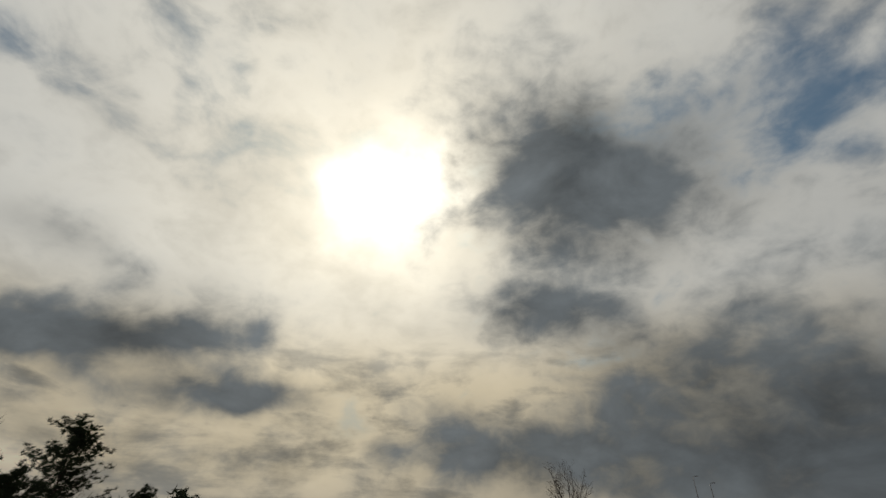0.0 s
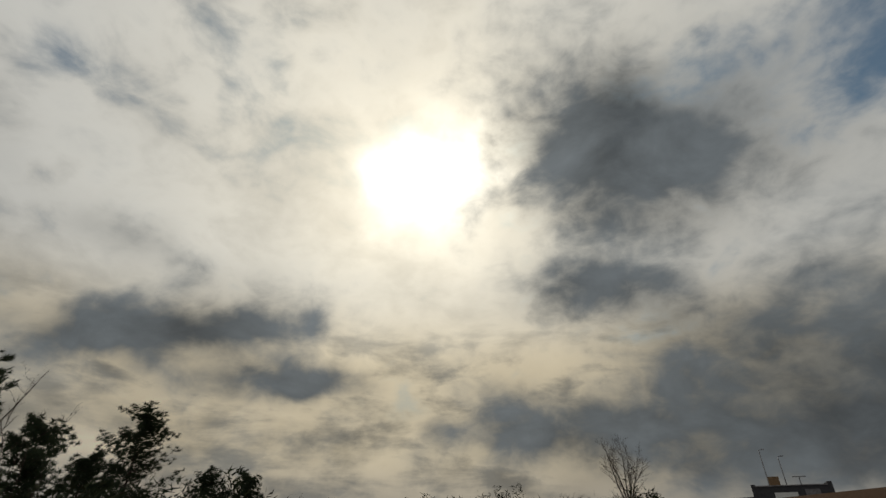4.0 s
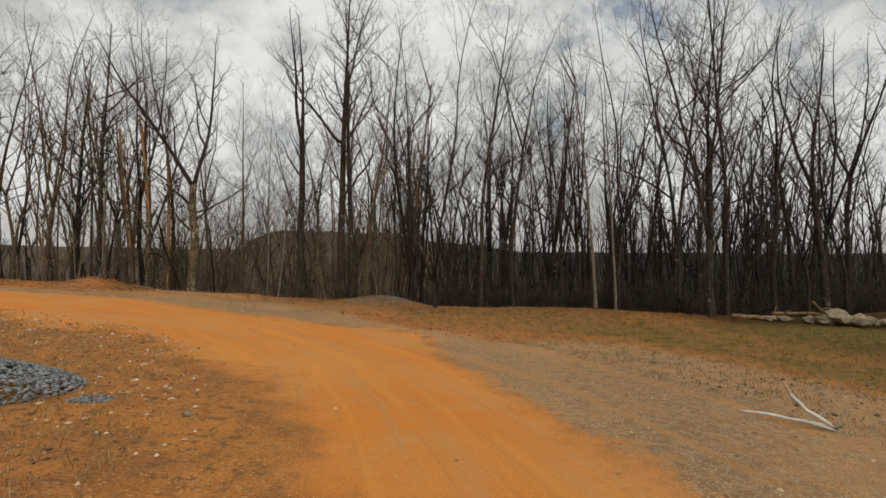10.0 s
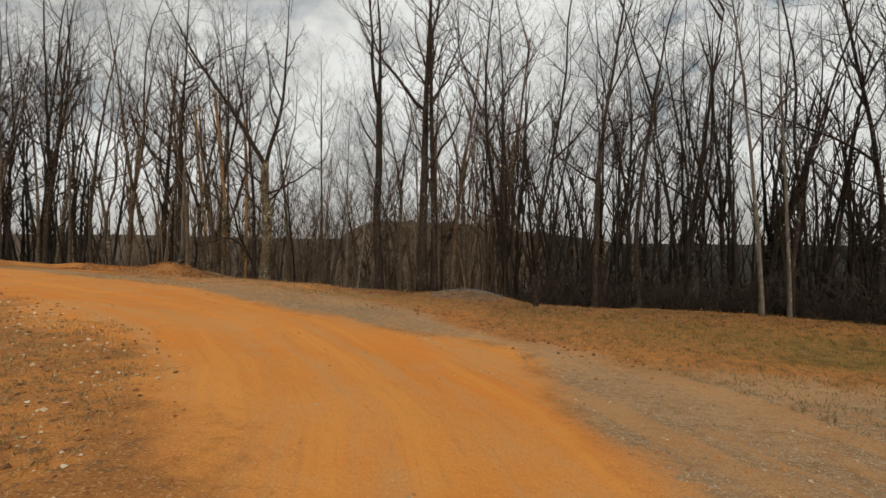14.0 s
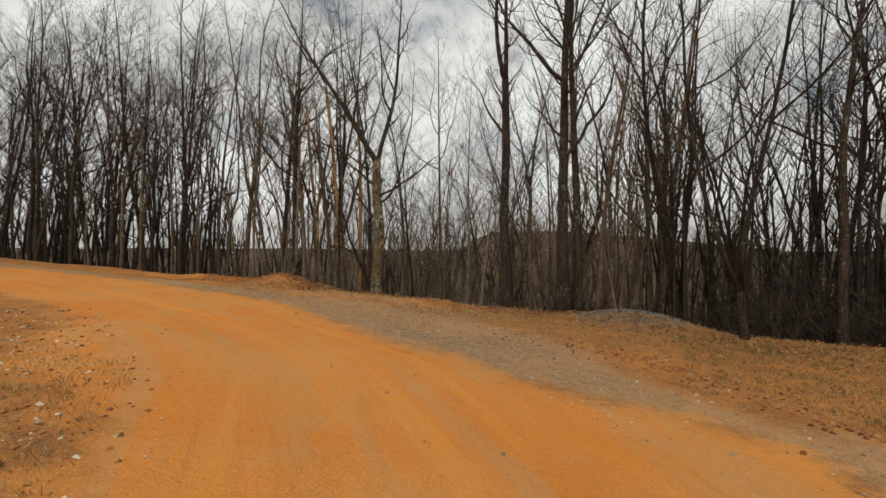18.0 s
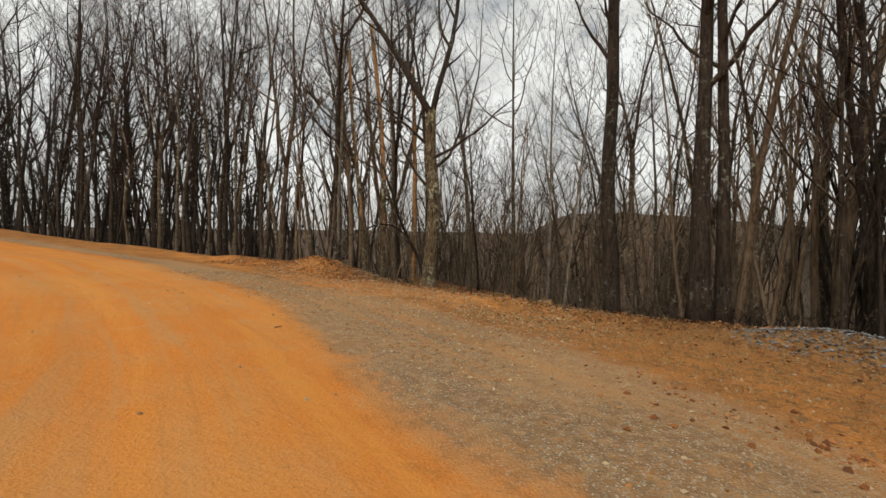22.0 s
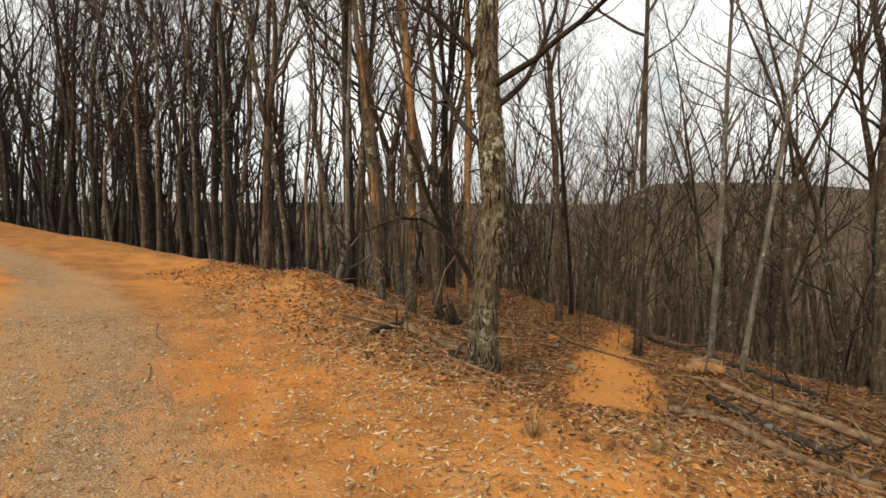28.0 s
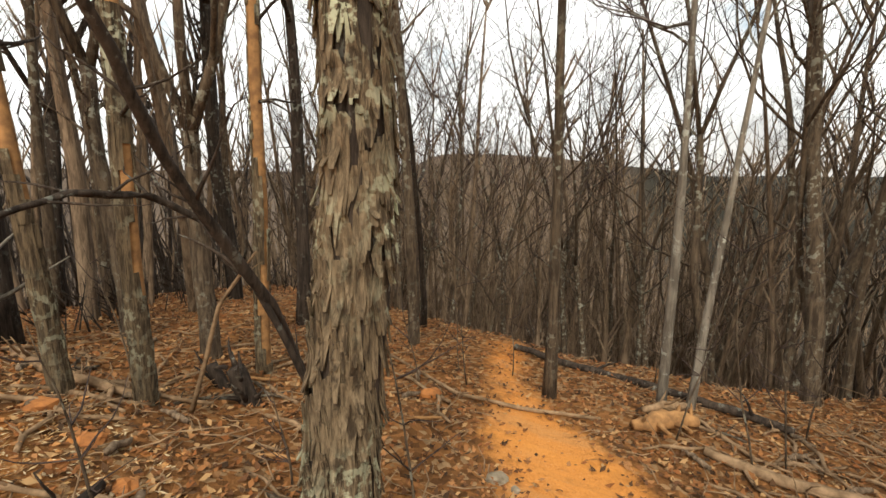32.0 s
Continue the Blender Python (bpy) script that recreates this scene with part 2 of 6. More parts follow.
def plain(name, col, col2=None, scale=6.0, rough=0.9, relief=0.3):
    m, n, b = material(name)
    co = n.add("ShaderNodeTexCoord").outputs["Object"]
    rnd = n.add("ShaderNodeObjectInfo").outputs["Random"]
    k = n.noise(co, scale, 5.0, 0.6)
    c = n.mix(n.step(k, 0.3, 0.7), (*col, 1), (*(col2 or [x * 0.6 for x in col]), 1))
    n.put(b.inputs["Base Color"], n.vec("SCALE", c, s=n.math("ADD", 0.85, n.math("MULTIPLY", rnd, 0.3))))
    b.inputs["Roughness"].default_value = rough
    bump(n, b, n.noise(co, scale * 5, 4.0), relief, 0.01)
    return m


def islands(name, colours, rough=0.9):
    """Each loose piece of the mesh takes one of the colours."""
    m, n, b = material(name)
    rnd = n.add("ShaderNodeNewGeometry").outputs["Random Per Island"]
    ramp = n.add("ShaderNodeValToRGB")
    ramp.color_ramp.interpolation = "CONSTANT"
    e = ramp.color_ramp.elements
    while len(e) < len(colours):
        e.new(0.5)
    for i, c in enumerate(colours):
        e[i].position, e[i].color = i / len(colours), (*c, 1)
    n.put(ramp.inputs[0], rnd)
    n.put(b.inputs["Base Color"], ramp.outputs[0])
    b.inputs["Roughness"].default_value = rough
    return m


NEEDLES = islands("needles", [(0.022, 0.036, 0.017), (0.030, 0.045, 0.020), (0.017, 0.029, 0.015), (0.040, 0.050, 0.022)])
LEAVES = islands("leaves", [(0.20, 0.082, 0.028), (0.28, 0.120, 0.042), (0.12, 0.054, 0.024), (0.32, 0.150, 0.058), (0.22, 0.080, 0.024), (0.38, 0.225, 0.100), (0.080, 0.040, 0.018), (0.045, 0.024, 0.012), (0.16, 0.065, 0.022)])
PEBBLE = islands("pebble", [(0.30, 0.215, 0.125), (0.37, 0.27, 0.16), (0.24, 0.150, 0.080), (0.48, 0.37, 0.235), (0.42, 0.19, 0.065), (0.33, 0.16, 0.065)])
GREY_STONE = islands("grey_stone", [(0.14, 0.148, 0.155), (0.19, 0.198, 0.205), (0.10, 0.107, 0.112), (0.25, 0.255, 0.26)])
FIELD_STONE = islands("field_stone", [(0.20, 0.165, 0.12), (0.14, 0.11, 0.075), (0.26, 0.22, 0.165), (0.11, 0.075, 0.045)])
DRY_GRASS = islands("dry_grass", [(0.32, 0.215, 0.09), (0.22, 0.14, 0.055), (0.42, 0.31, 0.155), (0.15, 0.115, 0.04)])
GREEN_GRASS = islands("green_grass", [(0.075, 0.088, 0.018), (0.10, 0.10, 0.026), (0.16, 0.11, 0.040), (0.055, 0.065, 0.016)])
BARE_WOOD = plain("bare_wood", (0.38, 0.200, 0.078), (0.18, 0.095, 0.042), 8.0)
DEAD_WOOD = plain("dead_wood", (0.30, 0.195, 0.110), (0.125, 0.078, 0.043), 9.0)
WHITE_WOOD = plain("white_wood", (0.62, 0.60, 0.56), (0.45, 0.42, 0.38), 6.0)
ROCK = plain("rock", (0.31, 0.25, 0.175), (0.14, 0.11, 0.075), 8.0)
CLAY_LUMP = plain("clay_lump", (0.42, 0.165, 0.048), (0.26, 0.105, 0.036), 14.0)


def ground_material():
    m, n, b = material("ground")
    co = n.add("ShaderNodeTexCoord").outputs["Object"]
    za, zb = n.add("ShaderNodeAttribute"), n.add("ShaderNodeAttribute")
    za.attribute_name, zb.attribute_name = "zone_a", "zone_b"
    sa, sb = n.add("ShaderNodeSeparateColor"), n.add("ShaderNodeSeparateColor")
    n.put(sa.inputs[0], za.outputs["Color"])
    n.put(sb.inputs[0], zb.outputs["Color"])
    clay, gravel, grass = sa.outputs
    litter, far, soil_and_shade = sb.outputs
    way = n.add("ShaderNodeAttribute")
    way.attribute_name = "road_way"
    track = n.noise(n.scaled(way.outputs["Vector"], 2.4, 0.13, 0.0), 1.0, 3.0, 0.55, 0.3)
    track_fine = n.noise(n.scaled(way.outputs["Vector"], 11.0, 0.5, 0.0), 1.0, 4.0, 0.6)
    big = n.noise(co, 0.35, 3.0)
    mid = n.noise(co, 1.7, 5.0, 0.6)
    fine = n.noise(co, 9.0, 6.0, 0.65)
    grit = n.noise(co, 42.0, 4.0, 0.7)
    wobble = n.add("ShaderNodeTexNoise")
    n.put(wobble.inputs["Vector"], co)
    wobble.inputs["Scale"].default_value = 30.0
    ragged = n.math("ADD", n.math("MULTIPLY", n.math("SUBTRACT", mid, 0.5), 1.15), n.math("MULTIPLY", n.math("SUBTRACT", fine, 0.5), 0.75))

    def edge(mask, soft=0.24):
        return n.step(n.math("ADD", mask, ragged), 0.5 - soft, 0.5 + soft)

    loose = n.vec("ADD", co, n.vec("SCALE", n.vec("SUBTRACT", wobble.outputs["Color"], (0.5, 0.5, 0.5)), s=0.03))
    stones = n.voronoi(loose, 46.0, out="Color")
    sep = n.add("ShaderNodeSeparateColor")
    n.put(sep.inputs[0], stones)
    cell = sep.outputs[0]
    near = n.voronoi(loose, 46.0)
    # bare brown earth with dry grass
    dirt = n.mix(n.step(mid, 0.35, 0.65), (0.32, 0.135, 0.040, 1), (0.48, 0.190, 0.046, 1))
    dirt = n.mix(n.step(fine, 0.50, 0.64), dirt, (0.190, 0.098, 0.042, 1))
    dirt = n.mix(n.math("MULTIPLY", n.step(grit, 0.57, 0.65), 0.8), dirt, (0.52, 0.37, 0.20, 1))
    # shade in the cracks, put into the colour where the grit is low
    dirt = n.mix(n.math("MULTIPLY", n.step(grit, 0.46, 0.36), 0.7), dirt, (0.13, 0.060, 0.022, 1))
    # dark field soil, and the gloom of backlit ground put into the same colour
    dirt = n.mix(n.math("MULTIPLY", edge(soil_and_shade, 0.5), 0.92), dirt, n.mix(n.step(fine, 0.4, 0.6), (0.020, 0.011, 0.006, 1), (0.046, 0.026, 0.012, 1)))
    # orange clay
    packed = n.mix(n.step(big, 0.38, 0.62), (0.61, 0.212, 0.038, 1), (0.61, 0.250, 0.060, 1))
    packed = n.mix(n.math("MULTIPLY", n.step(mid, 0.5, 0.72), 0.55), packed, (0.56, 0.270, 0.096, 1))
    packed = n.mix(n.math("MULTIPLY", n.step(fine, 0.56, 0.72), 0.45), packed, (0.44, 0.185, 0.055, 1))
    packed = n.mix(n.math("MULTIPLY", n.step(grit, 0.58, 0.68), 0.38), packed, (0.64, 0.42, 0.23, 1))
    # low grit darkened here too, as painted shade in the hollows
    packed = n.mix(n.math("MULTIPLY", n.step(grit, 0.46, 0.36), 0.32), packed, (0.34, 0.125, 0.030, 1))
    packed = n.mix(n.math("MULTIPLY", n.step(track, 0.48, 0.66), 0.50), packed, (0.50, 0.270, 0.110, 1))
    packed = n.mix(n.math("MULTIPLY", n.step(track, 0.47, 0.36), 0.55), packed, (0.66, 0.275, 0.060, 1))
    packed = n.mix(n.math("MULTIPLY", n.step(track_fine, 0.54, 0.70), 0.28), packed, (0.38, 0.180, 0.065, 1))
    # grey gravel pressed into the clay
    bed = n.mix(n.step(fine, 0.38, 0.64), (0.245, 0.150, 0.078, 1), (0.40, 0.240, 0.115, 1))
    chips = n.mix(sep.outputs[1], (0.20, 0.165, 0.125, 1), (0.52, 0.45, 0.345, 1))
    lying = n.math("MULTIPLY", n.step(cell, 0.42, 0.46), n.step(near, 0.52, 0.36))
    chips = n.mix(lying, bed, chips)
    chips = n.mix(n.math("MULTIPLY", n.step(track, 0.50, 0.62), 0.55), chips, (0.48, 0.235, 0.085, 1))
    chips = n.mix(n.math("MULTIPLY", n.step(mid, 0.52, 0.66), 0.35), chips, (0.44, 0.205, 0.075, 1))
    chips = n.mix(n.math("MULTIPLY", n.step(big, 0.35, 0.65), 0.48), chips, (0.50, 0.290, 0.135, 1))
    # thin winter grass
    turf = n.mix(n.step(fine, 0.38, 0.62), (0.105, 0.086, 0.018, 1), (0.205, 0.140, 0.044, 1))
    turf = n.mix(n.math("MULTIPLY", n.step(mid, 0.5, 0.7), 0.7), turf, (0.16, 0.078, 0.028, 1))
    # leaf litter
    leaf = n.voronoi(co, 15.0, out="Color")
    sl = n.add("ShaderNodeSeparateColor")
    n.put(sl.inputs[0], leaf)
    fallen = n.mix(sl.outputs[0], (0.085, 0.039, 0.015, 1), (0.28, 0.125, 0.042, 1))
    fallen = n.mix(n.math("MULTIPLY", n.step(sl.outputs[1], 0.75, 0.9), 0.7), fallen, (0.36, 0.235, 0.125, 1))
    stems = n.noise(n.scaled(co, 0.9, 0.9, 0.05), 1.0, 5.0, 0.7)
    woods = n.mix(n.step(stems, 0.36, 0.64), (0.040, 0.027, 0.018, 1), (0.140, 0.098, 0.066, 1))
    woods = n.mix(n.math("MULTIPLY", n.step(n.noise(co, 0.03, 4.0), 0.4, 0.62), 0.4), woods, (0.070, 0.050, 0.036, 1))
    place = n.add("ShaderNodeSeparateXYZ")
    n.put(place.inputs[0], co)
    # gloom of the western woods, put into the floor colour by x
    west_shade = n.step(n.math("ADD", place.outputs[0], n.math("MULTIPLY", big, 14.0)), 0.0, -34.0)
    woods = n.mix(n.math("MULTIPLY", west_shade, 0.9), woods, n.mix(n.step(stems, 0.4, 0.62), (0.008, 0.009, 0.006, 1), (0.020, 0.020, 0.013, 1)))
    col = n.mix(edge(gravel, 0.36), dirt, chips)
    col = n.mix(edge(grass), col, turf)
    col = n.mix(edge(litter), col, fallen)
    col = n.mix(edge(clay, 0.30), col, packed)
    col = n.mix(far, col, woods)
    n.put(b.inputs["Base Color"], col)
    b.inputs["Roughness"].default_value = 0.95
    b.inputs["Specular IOR Level"].default_value = 0.1
    rough = n.math("ADD", n.math("MULTIPLY", fine, 0.7), n.math("MULTIPLY", grit, 0.35))
    rough = n.math("SUBTRACT", rough, n.math("MULTIPLY", n.math("MULTIPLY", near, gravel), 0.5))
    bump(n, b, rough, 0.9, 0.045)
    return m


GROUND = ground_material()


# ---------------------------------------------------------------- the lie of the land
# rim of the cleared ridge top; beyond it the land falls away under the woods
RIM = [(-25, -20), (-20, -18.8), (-12, -15.6), (-8, -15.9), (-5, -17.6), (1, -18.3), (5, -21.0), (9, -20.7), (10.5, -20.1), (12.6, -20.2), (14.2, -21.4),
       (18, -22.3), (23, -21.6), (28, -20.2), (36, -18.0), (50, -13), (72, -4), (130, 60), (120, 150), (40, 150), (14, 46), (-2, 30), (-12, 19), (-18, 9), (-22, -6)]
ROAD = [(16, 30), (9, 18), (4, 9), (1.6, 3), (1.2, -2), (1.9, -5), (2.8, -7.5), (4.1, -9.5), (6.2, -11.6), (9.2, -13.1), (14, -14.8), (20, -15.6), (28, -14.4), (38, -10.6), (60, -1)]
TRAIL = [(10.2, -19.6), (10.45, -20.8), (10.65, -22.5), (11.0, -23.7), (11.4, -24.7), (11.7, -25.5), (11.98, -26.3), (12.2, -27.5), (12.6, -31), (12.6, -36)]


def along(line, x, y):
    """Distance to a line of points and the side of it (+ to the right of the way it runs)."""
    best = np.full(np.shape(x), 1e9)
    side = np.zeros(np.shape(x))
    for (ax, ay), (bx, by) in zip(line, line[1:]):
        ux, uy = bx - ax, by - ay
        t = np.clip(((x - ax) * ux + (y - ay) * uy) / (ux * ux + uy * uy), 0, 1)
        dx, dy = x - ax - t * ux, y - ay - t * uy
        dist = np.hypot(dx, dy)
        s = np.sign(ux * dy - uy * dx)
        closer = dist < best
        best, side = np.where(closer, dist, best), np.where(closer, -s, side)
    return best, side


def beyond_rim(x, y):
    """Metres outside the rim (negative inside)."""
    dist, _ = along(RIM + RIM[:1], x, y)
    inside = np.zeros(np.shape(x), bool)
    for (ax, ay), (bx, by) in zip(RIM, RIM[1:] + RIM[:1]):
        cross = ((ay > y) != (by > y)) & (x < (bx - ax) * (y - ay) / ((by - ay) or 1e-9) + ax)
        inside ^= cross
    return np.where(inside, -dist, dist)


def smooth(v, lo, hi):
    t = np.clip((v - lo) / (hi - lo), 0, 1)
    return t * t * (3 - 2 * t)


def lumps(x, y, size, seed=0):
    """Smooth noise between -1 and 1 with bumps of the given size."""
    u, v = x / size + seed * 17.3, y / size - seed * 9.1
    i, j = np.floor(u), np.floor(v)
    fu, fv = u - i, v - j
    fu, fv = fu * fu * (3 - 2 * fu), fv * fv * (3 - 2 * fv)

    def h(a, b):
        s = np.sin(a * 127.1 + b * 311.7 + seed * 74.7) * 43758.5453
        return 2 * (s - np.floor(s)) - 1

    return (h(i, j) * (1 - fu) + h(i + 1, j) * fu) * (1 - fv) + (h(i, j + 1) * (1 - fu) + h(i + 1, j + 1) * fu) * fv


def land(x, y):
    x, y = np.asarray(x, float), np.asarray(y, float)
    cx, cy = np.clip(x, -30, 44), np.clip(y, -26, 24)
    top = 0.1243 + 0.04073 * cx + 0.03759 * cy + 0.000623 * cx * cx + 0.001012 * cx * cy + 0.000845 * cy * cy
    top = top - 0.20 * np.exp(-((x - 1) ** 2 + (y + 10) ** 2) / 22) + 0.12 * np.exp(-((x - 11.2) ** 2 + (y + 18.6) ** 2) / 9)
    out = beyond_rim(x, y)
    # the edge of the ridge top dips towards the woods
    dip = -0.15 * smooth(x, -6, 2) - 0.13 * smooth(x, 3.5, 6.0) + 0.15 * smooth(x, 8.2, 10.2) + 0.13 * smooth(x, 20, 28) + 0.18 * smooth(x, 28, 34)
    dip = dip * (1 - smooth(out, -0.4, 0.8) * smooth(x, 13, 15))
    top = top + dip * smooth(out, -5.5, -1.0) * (1 - smooth(y, -12, -8))
    # low bank of pushed-up clay along the rim
    bank = np.exp(-((out + 0.5) / 0.55) ** 2) * smooth(x, 4, 9) * (1 - smooth(x, 22, 30)) * 0.16
    bank = bank * (0.6 + 0.8 * lumps(x, y, 1.7, 3)) * (1 - np.exp(-((x - 11) / 1.3) ** 2))
    bank += 0.34 * np.exp(-((x - 16.4) ** 2 + (y + 21.4) ** 2) / 1.3) + 0.22 * np.exp(-((x - 3.3) ** 2 / 3.0 + (y + 19.4) ** 2 / 0.7))
    # earth mound and the bank behind it on the west side
    bank += 1.15 * np.exp(-(((x + 10.4) / 1.7) ** 2 + ((y + 1.2) / 1.9) ** 2) ** 1.5) * (1 + 0.22 * lumps(x, y, 0.9, 5))
    west, _ = along([(-16, -6), (-15.5, 2), (-10, 11), (0, 19)], x, y)
    bank += 0.62 * np.exp(-(west / 1.6) ** 2)
    d = np.maximum(out, 0)
    gentle = smooth(x, -3, 3) * (1 - smooth(x, 18, 26)) * (1 - smooth(y, -19, -10))
    north = smooth(y, -14, 2)
    drop = (0.50 - 0.41 * gentle * (1 - smooth(d, 6.8, 9.8)) - 0.40 * north * (1 - smooth(d, 20, 40))) * d + 0.26 * gentle * np.minimum(d, 1.8)
    fall = -38 * (1 - np.exp(-drop / 38))
    z = top + bank + fall
    ruts, _ = along(ROAD, x, y)
    z = z - 0.035 * np.exp(-((ruts - 0.85) / 0.28) ** 2) * smooth(y, 4, 0) * (out < 0)
    z = z + 0.022 * lumps(x, y, 0.9, 1) + 0.012 * lumps(x, y, 0.37, 2)
    z = z + smooth(d, 0, 6) * (0.10 * lumps(x, y, 1.9, 4) + 0.05 * lumps(x, y, 0.8, 6))
    # the wooded hill across the valley and ridges far off
    ax, ay = (x - 70) * 0.926 + (y + 420) * 0.377, -(x - 70) * 0.377 + (y + 420) * 0.926
    r = np.hypot(x, y)
    hill = 56 * np.exp(-(ay / 120) ** 2) * smooth(ax, 150, 50) * (1 - 0.6 * smooth(-ax, -20, 420))
    ridges = 62 * smooth(r, 900, 2400) * (0.8 + 0.2 * lumps(x, y, 700, 8) + 0.08 * lumps(x, y, 160, 9))
    back = 20 * smooth(r, 120, 420) * smooth(y, -40, 100)
    return z + (hill + ridges + back) * smooth(r, 90, 320)


def up_to(lo, hi, step, grow, far):
    """Even steps between lo and hi, then ever longer ones out to the distance far."""
    mid = list(np.arange(lo, hi + step / 2, step))
    a, s = mid[-1], step
    right = []
    while a < far:
        s *= grow
        a += s
        right.append(a)
    left, a, s = [], mid[0], step
    while a > -far:
        s *= grow
        a -= s
        left.append(a)
    return np.array(left[::-1] + mid + right)


def build_ground():
    xs = up_to(-12, 22, 0.19, 1.07, 4200)
    ys = up_to(-29, 2, 0.19, 1.07, 4200)
    gx, gy = np.meshgrid(xs, ys)
    gz = land(gx, gy)
    nx, ny = len(xs), len(ys)
    verts = np.stack([gx.ravel(), gy.ravel(), gz.ravel()], -1)
    i = (np.arange(ny - 1)[:, None] * nx + np.arange(nx - 1)[None, :]).ravel()
    faces = np.stack([i, i + 1, i + nx + 1, i + nx], -1)
    me = bpy.data.meshes.new("ground")
    me.from_pydata(verts.tolist(), [], faces.tolist())
    me.polygons.foreach_set("use_smooth", np.ones(len(faces), bool))
    x, y = verts[:, 0], verts[:, 1]
    dist, side = along(ROAD, x, y)
    out = beyond_rim(x, y)
    right = side > 0
    half_right = 1.5 - 0.45 * np.exp(-(((x - 7) / 2.5) ** 2)) + 0.3 * smooth(x, 9.5, 12) + 1.4 * np.exp(-((x - 1.8) ** 2 + (y + 11.2) ** 2) / 5) + 0.5 * smooth(x, 16, 24)
    half_left = 1.1 + 1.3 * smooth(x, 2.5, 6) + 1.0 * smooth(x, 6.5, 9) - 1.0 * smooth(x, 9.5, 12) * smooth(y, -8, -11) + 0.4 * smooth(x, 13, 20)
    half = np.where(right, half_right, half_left)
    clay = smooth(dist, half + 0.75, half - 0.75) * (1 - smooth(y, 0, 5))
    outer = 3.9 - 0.5 * smooth(x, 10, 12) + 2.6 * smooth(x, 1.0, -4.0) * (1 - smooth(y, -5, -1)) - 0.8 * smooth(x, 5, 3) * smooth(x, 0.5, 2.5)
    strip = np.where(right, smooth(dist, half - 0.5, half + 0.3) * (1 - smooth(dist, outer - 0.5, outer + 0.7)), 0)
    gravel = np.maximum(strip * 0.84, 0.38 * smooth(y, 0, 5) * (1 - smooth(dist, 1.0, 2.2)))
    gravel = np.maximum(gravel, 0.75 * np.exp(-(((x - 3.3) / 2.2) ** 2 + ((y + 19.2) / 1.2) ** 2)))
    grass = smooth(x, 1.5, -1.0) * smooth(dist, outer - 0.4, outer + 1.0) * smooth(-out, 0.5, 3.0) * right
    grass = grass * (0.62 + 0.30 * lumps(x, y, 3.0, 11)) * (1 - 0.75 * smooth(x, -5, -8) * smooth(y, -9, -5)) * (1 - 0.9 * smooth(y, -4, -0.5))
    rim_clay = 0.56 * np.exp(-((out + 1.5) / 1.7) ** 2) * smooth(x, 6, 10) * (1 - smooth(x, 22, 32))
    trail, _ = along(TRAIL, x, y)
    wide = 0.62 - 0.34 * smooth(-y, 23.6, 26.0)
    path_clay = (0.86 - 0.27 * smooth(-y, 24.0, 26.5)) * smooth(trail, wide + 0.45, wide - 0.30) * smooth(-y, 20.2, 22.6) * (1 - smooth(-y, 27, 29))
    clay = np.maximum(np.maximum(clay, rim_clay * (0.85 + 0.5 * lumps(x, y, 1.3, 12))), path_clay)
    litter = np.maximum(smooth(out, -0.4, 0.7), 0.50 * smooth(out, -4.0, -1.2) * (1 - smooth(x, 5, 9)) * smooth(x, -9, -5))
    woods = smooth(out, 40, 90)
    # dark soil in the west; north of the road head backlit gloom is painted in
    soil_and_shade = np.maximum(smooth(x, -4.5, -10), smooth(y, 4, 12))
    soil_and_shade = np.maximum(soil_and_shade, 0.80 * smooth(x, -1.5, -5.0) * smooth(y, -6, -1))
    one = np.ones_like(x)
    for name, cols in (("zone_a", (clay, gravel, grass, one)), ("zone_b", (litter, woods, soil_and_shade, one))):
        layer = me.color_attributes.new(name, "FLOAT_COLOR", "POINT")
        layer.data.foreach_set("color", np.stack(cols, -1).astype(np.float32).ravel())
    run = np.zeros_like(x)
    best = np.full_like(x, 1e9)
    gone = 0.0
    for (ax, ay), (bx, by) in zip(ROAD, ROAD[1:]):
        ln = math.hypot(bx - ax, by - ay)
        t = np.clip(((x - ax) * (bx - ax) + (y - ay) * (by - ay)) / ln**2, 0, 1)
        q = np.hypot(x - ax - t * (bx - ax), y - ay - t * (by - ay))
        run, best = np.where(q < best, gone + t * ln, run), np.minimum(best, q)
        gone += ln
    layer = me.attributes.new("road_way", "FLOAT_VECTOR", "POINT")
    layer.data.foreach_set("vector", np.stack([dist * side, run, one * 0], -1).astype(np.float32).ravel())
    me.materials.append(GROUND)
    ob = new("ground", me)
    return tagged(ob, "orange clay and gravel ridge top falling away under woods", "ground", kind="structure")


build_ground()


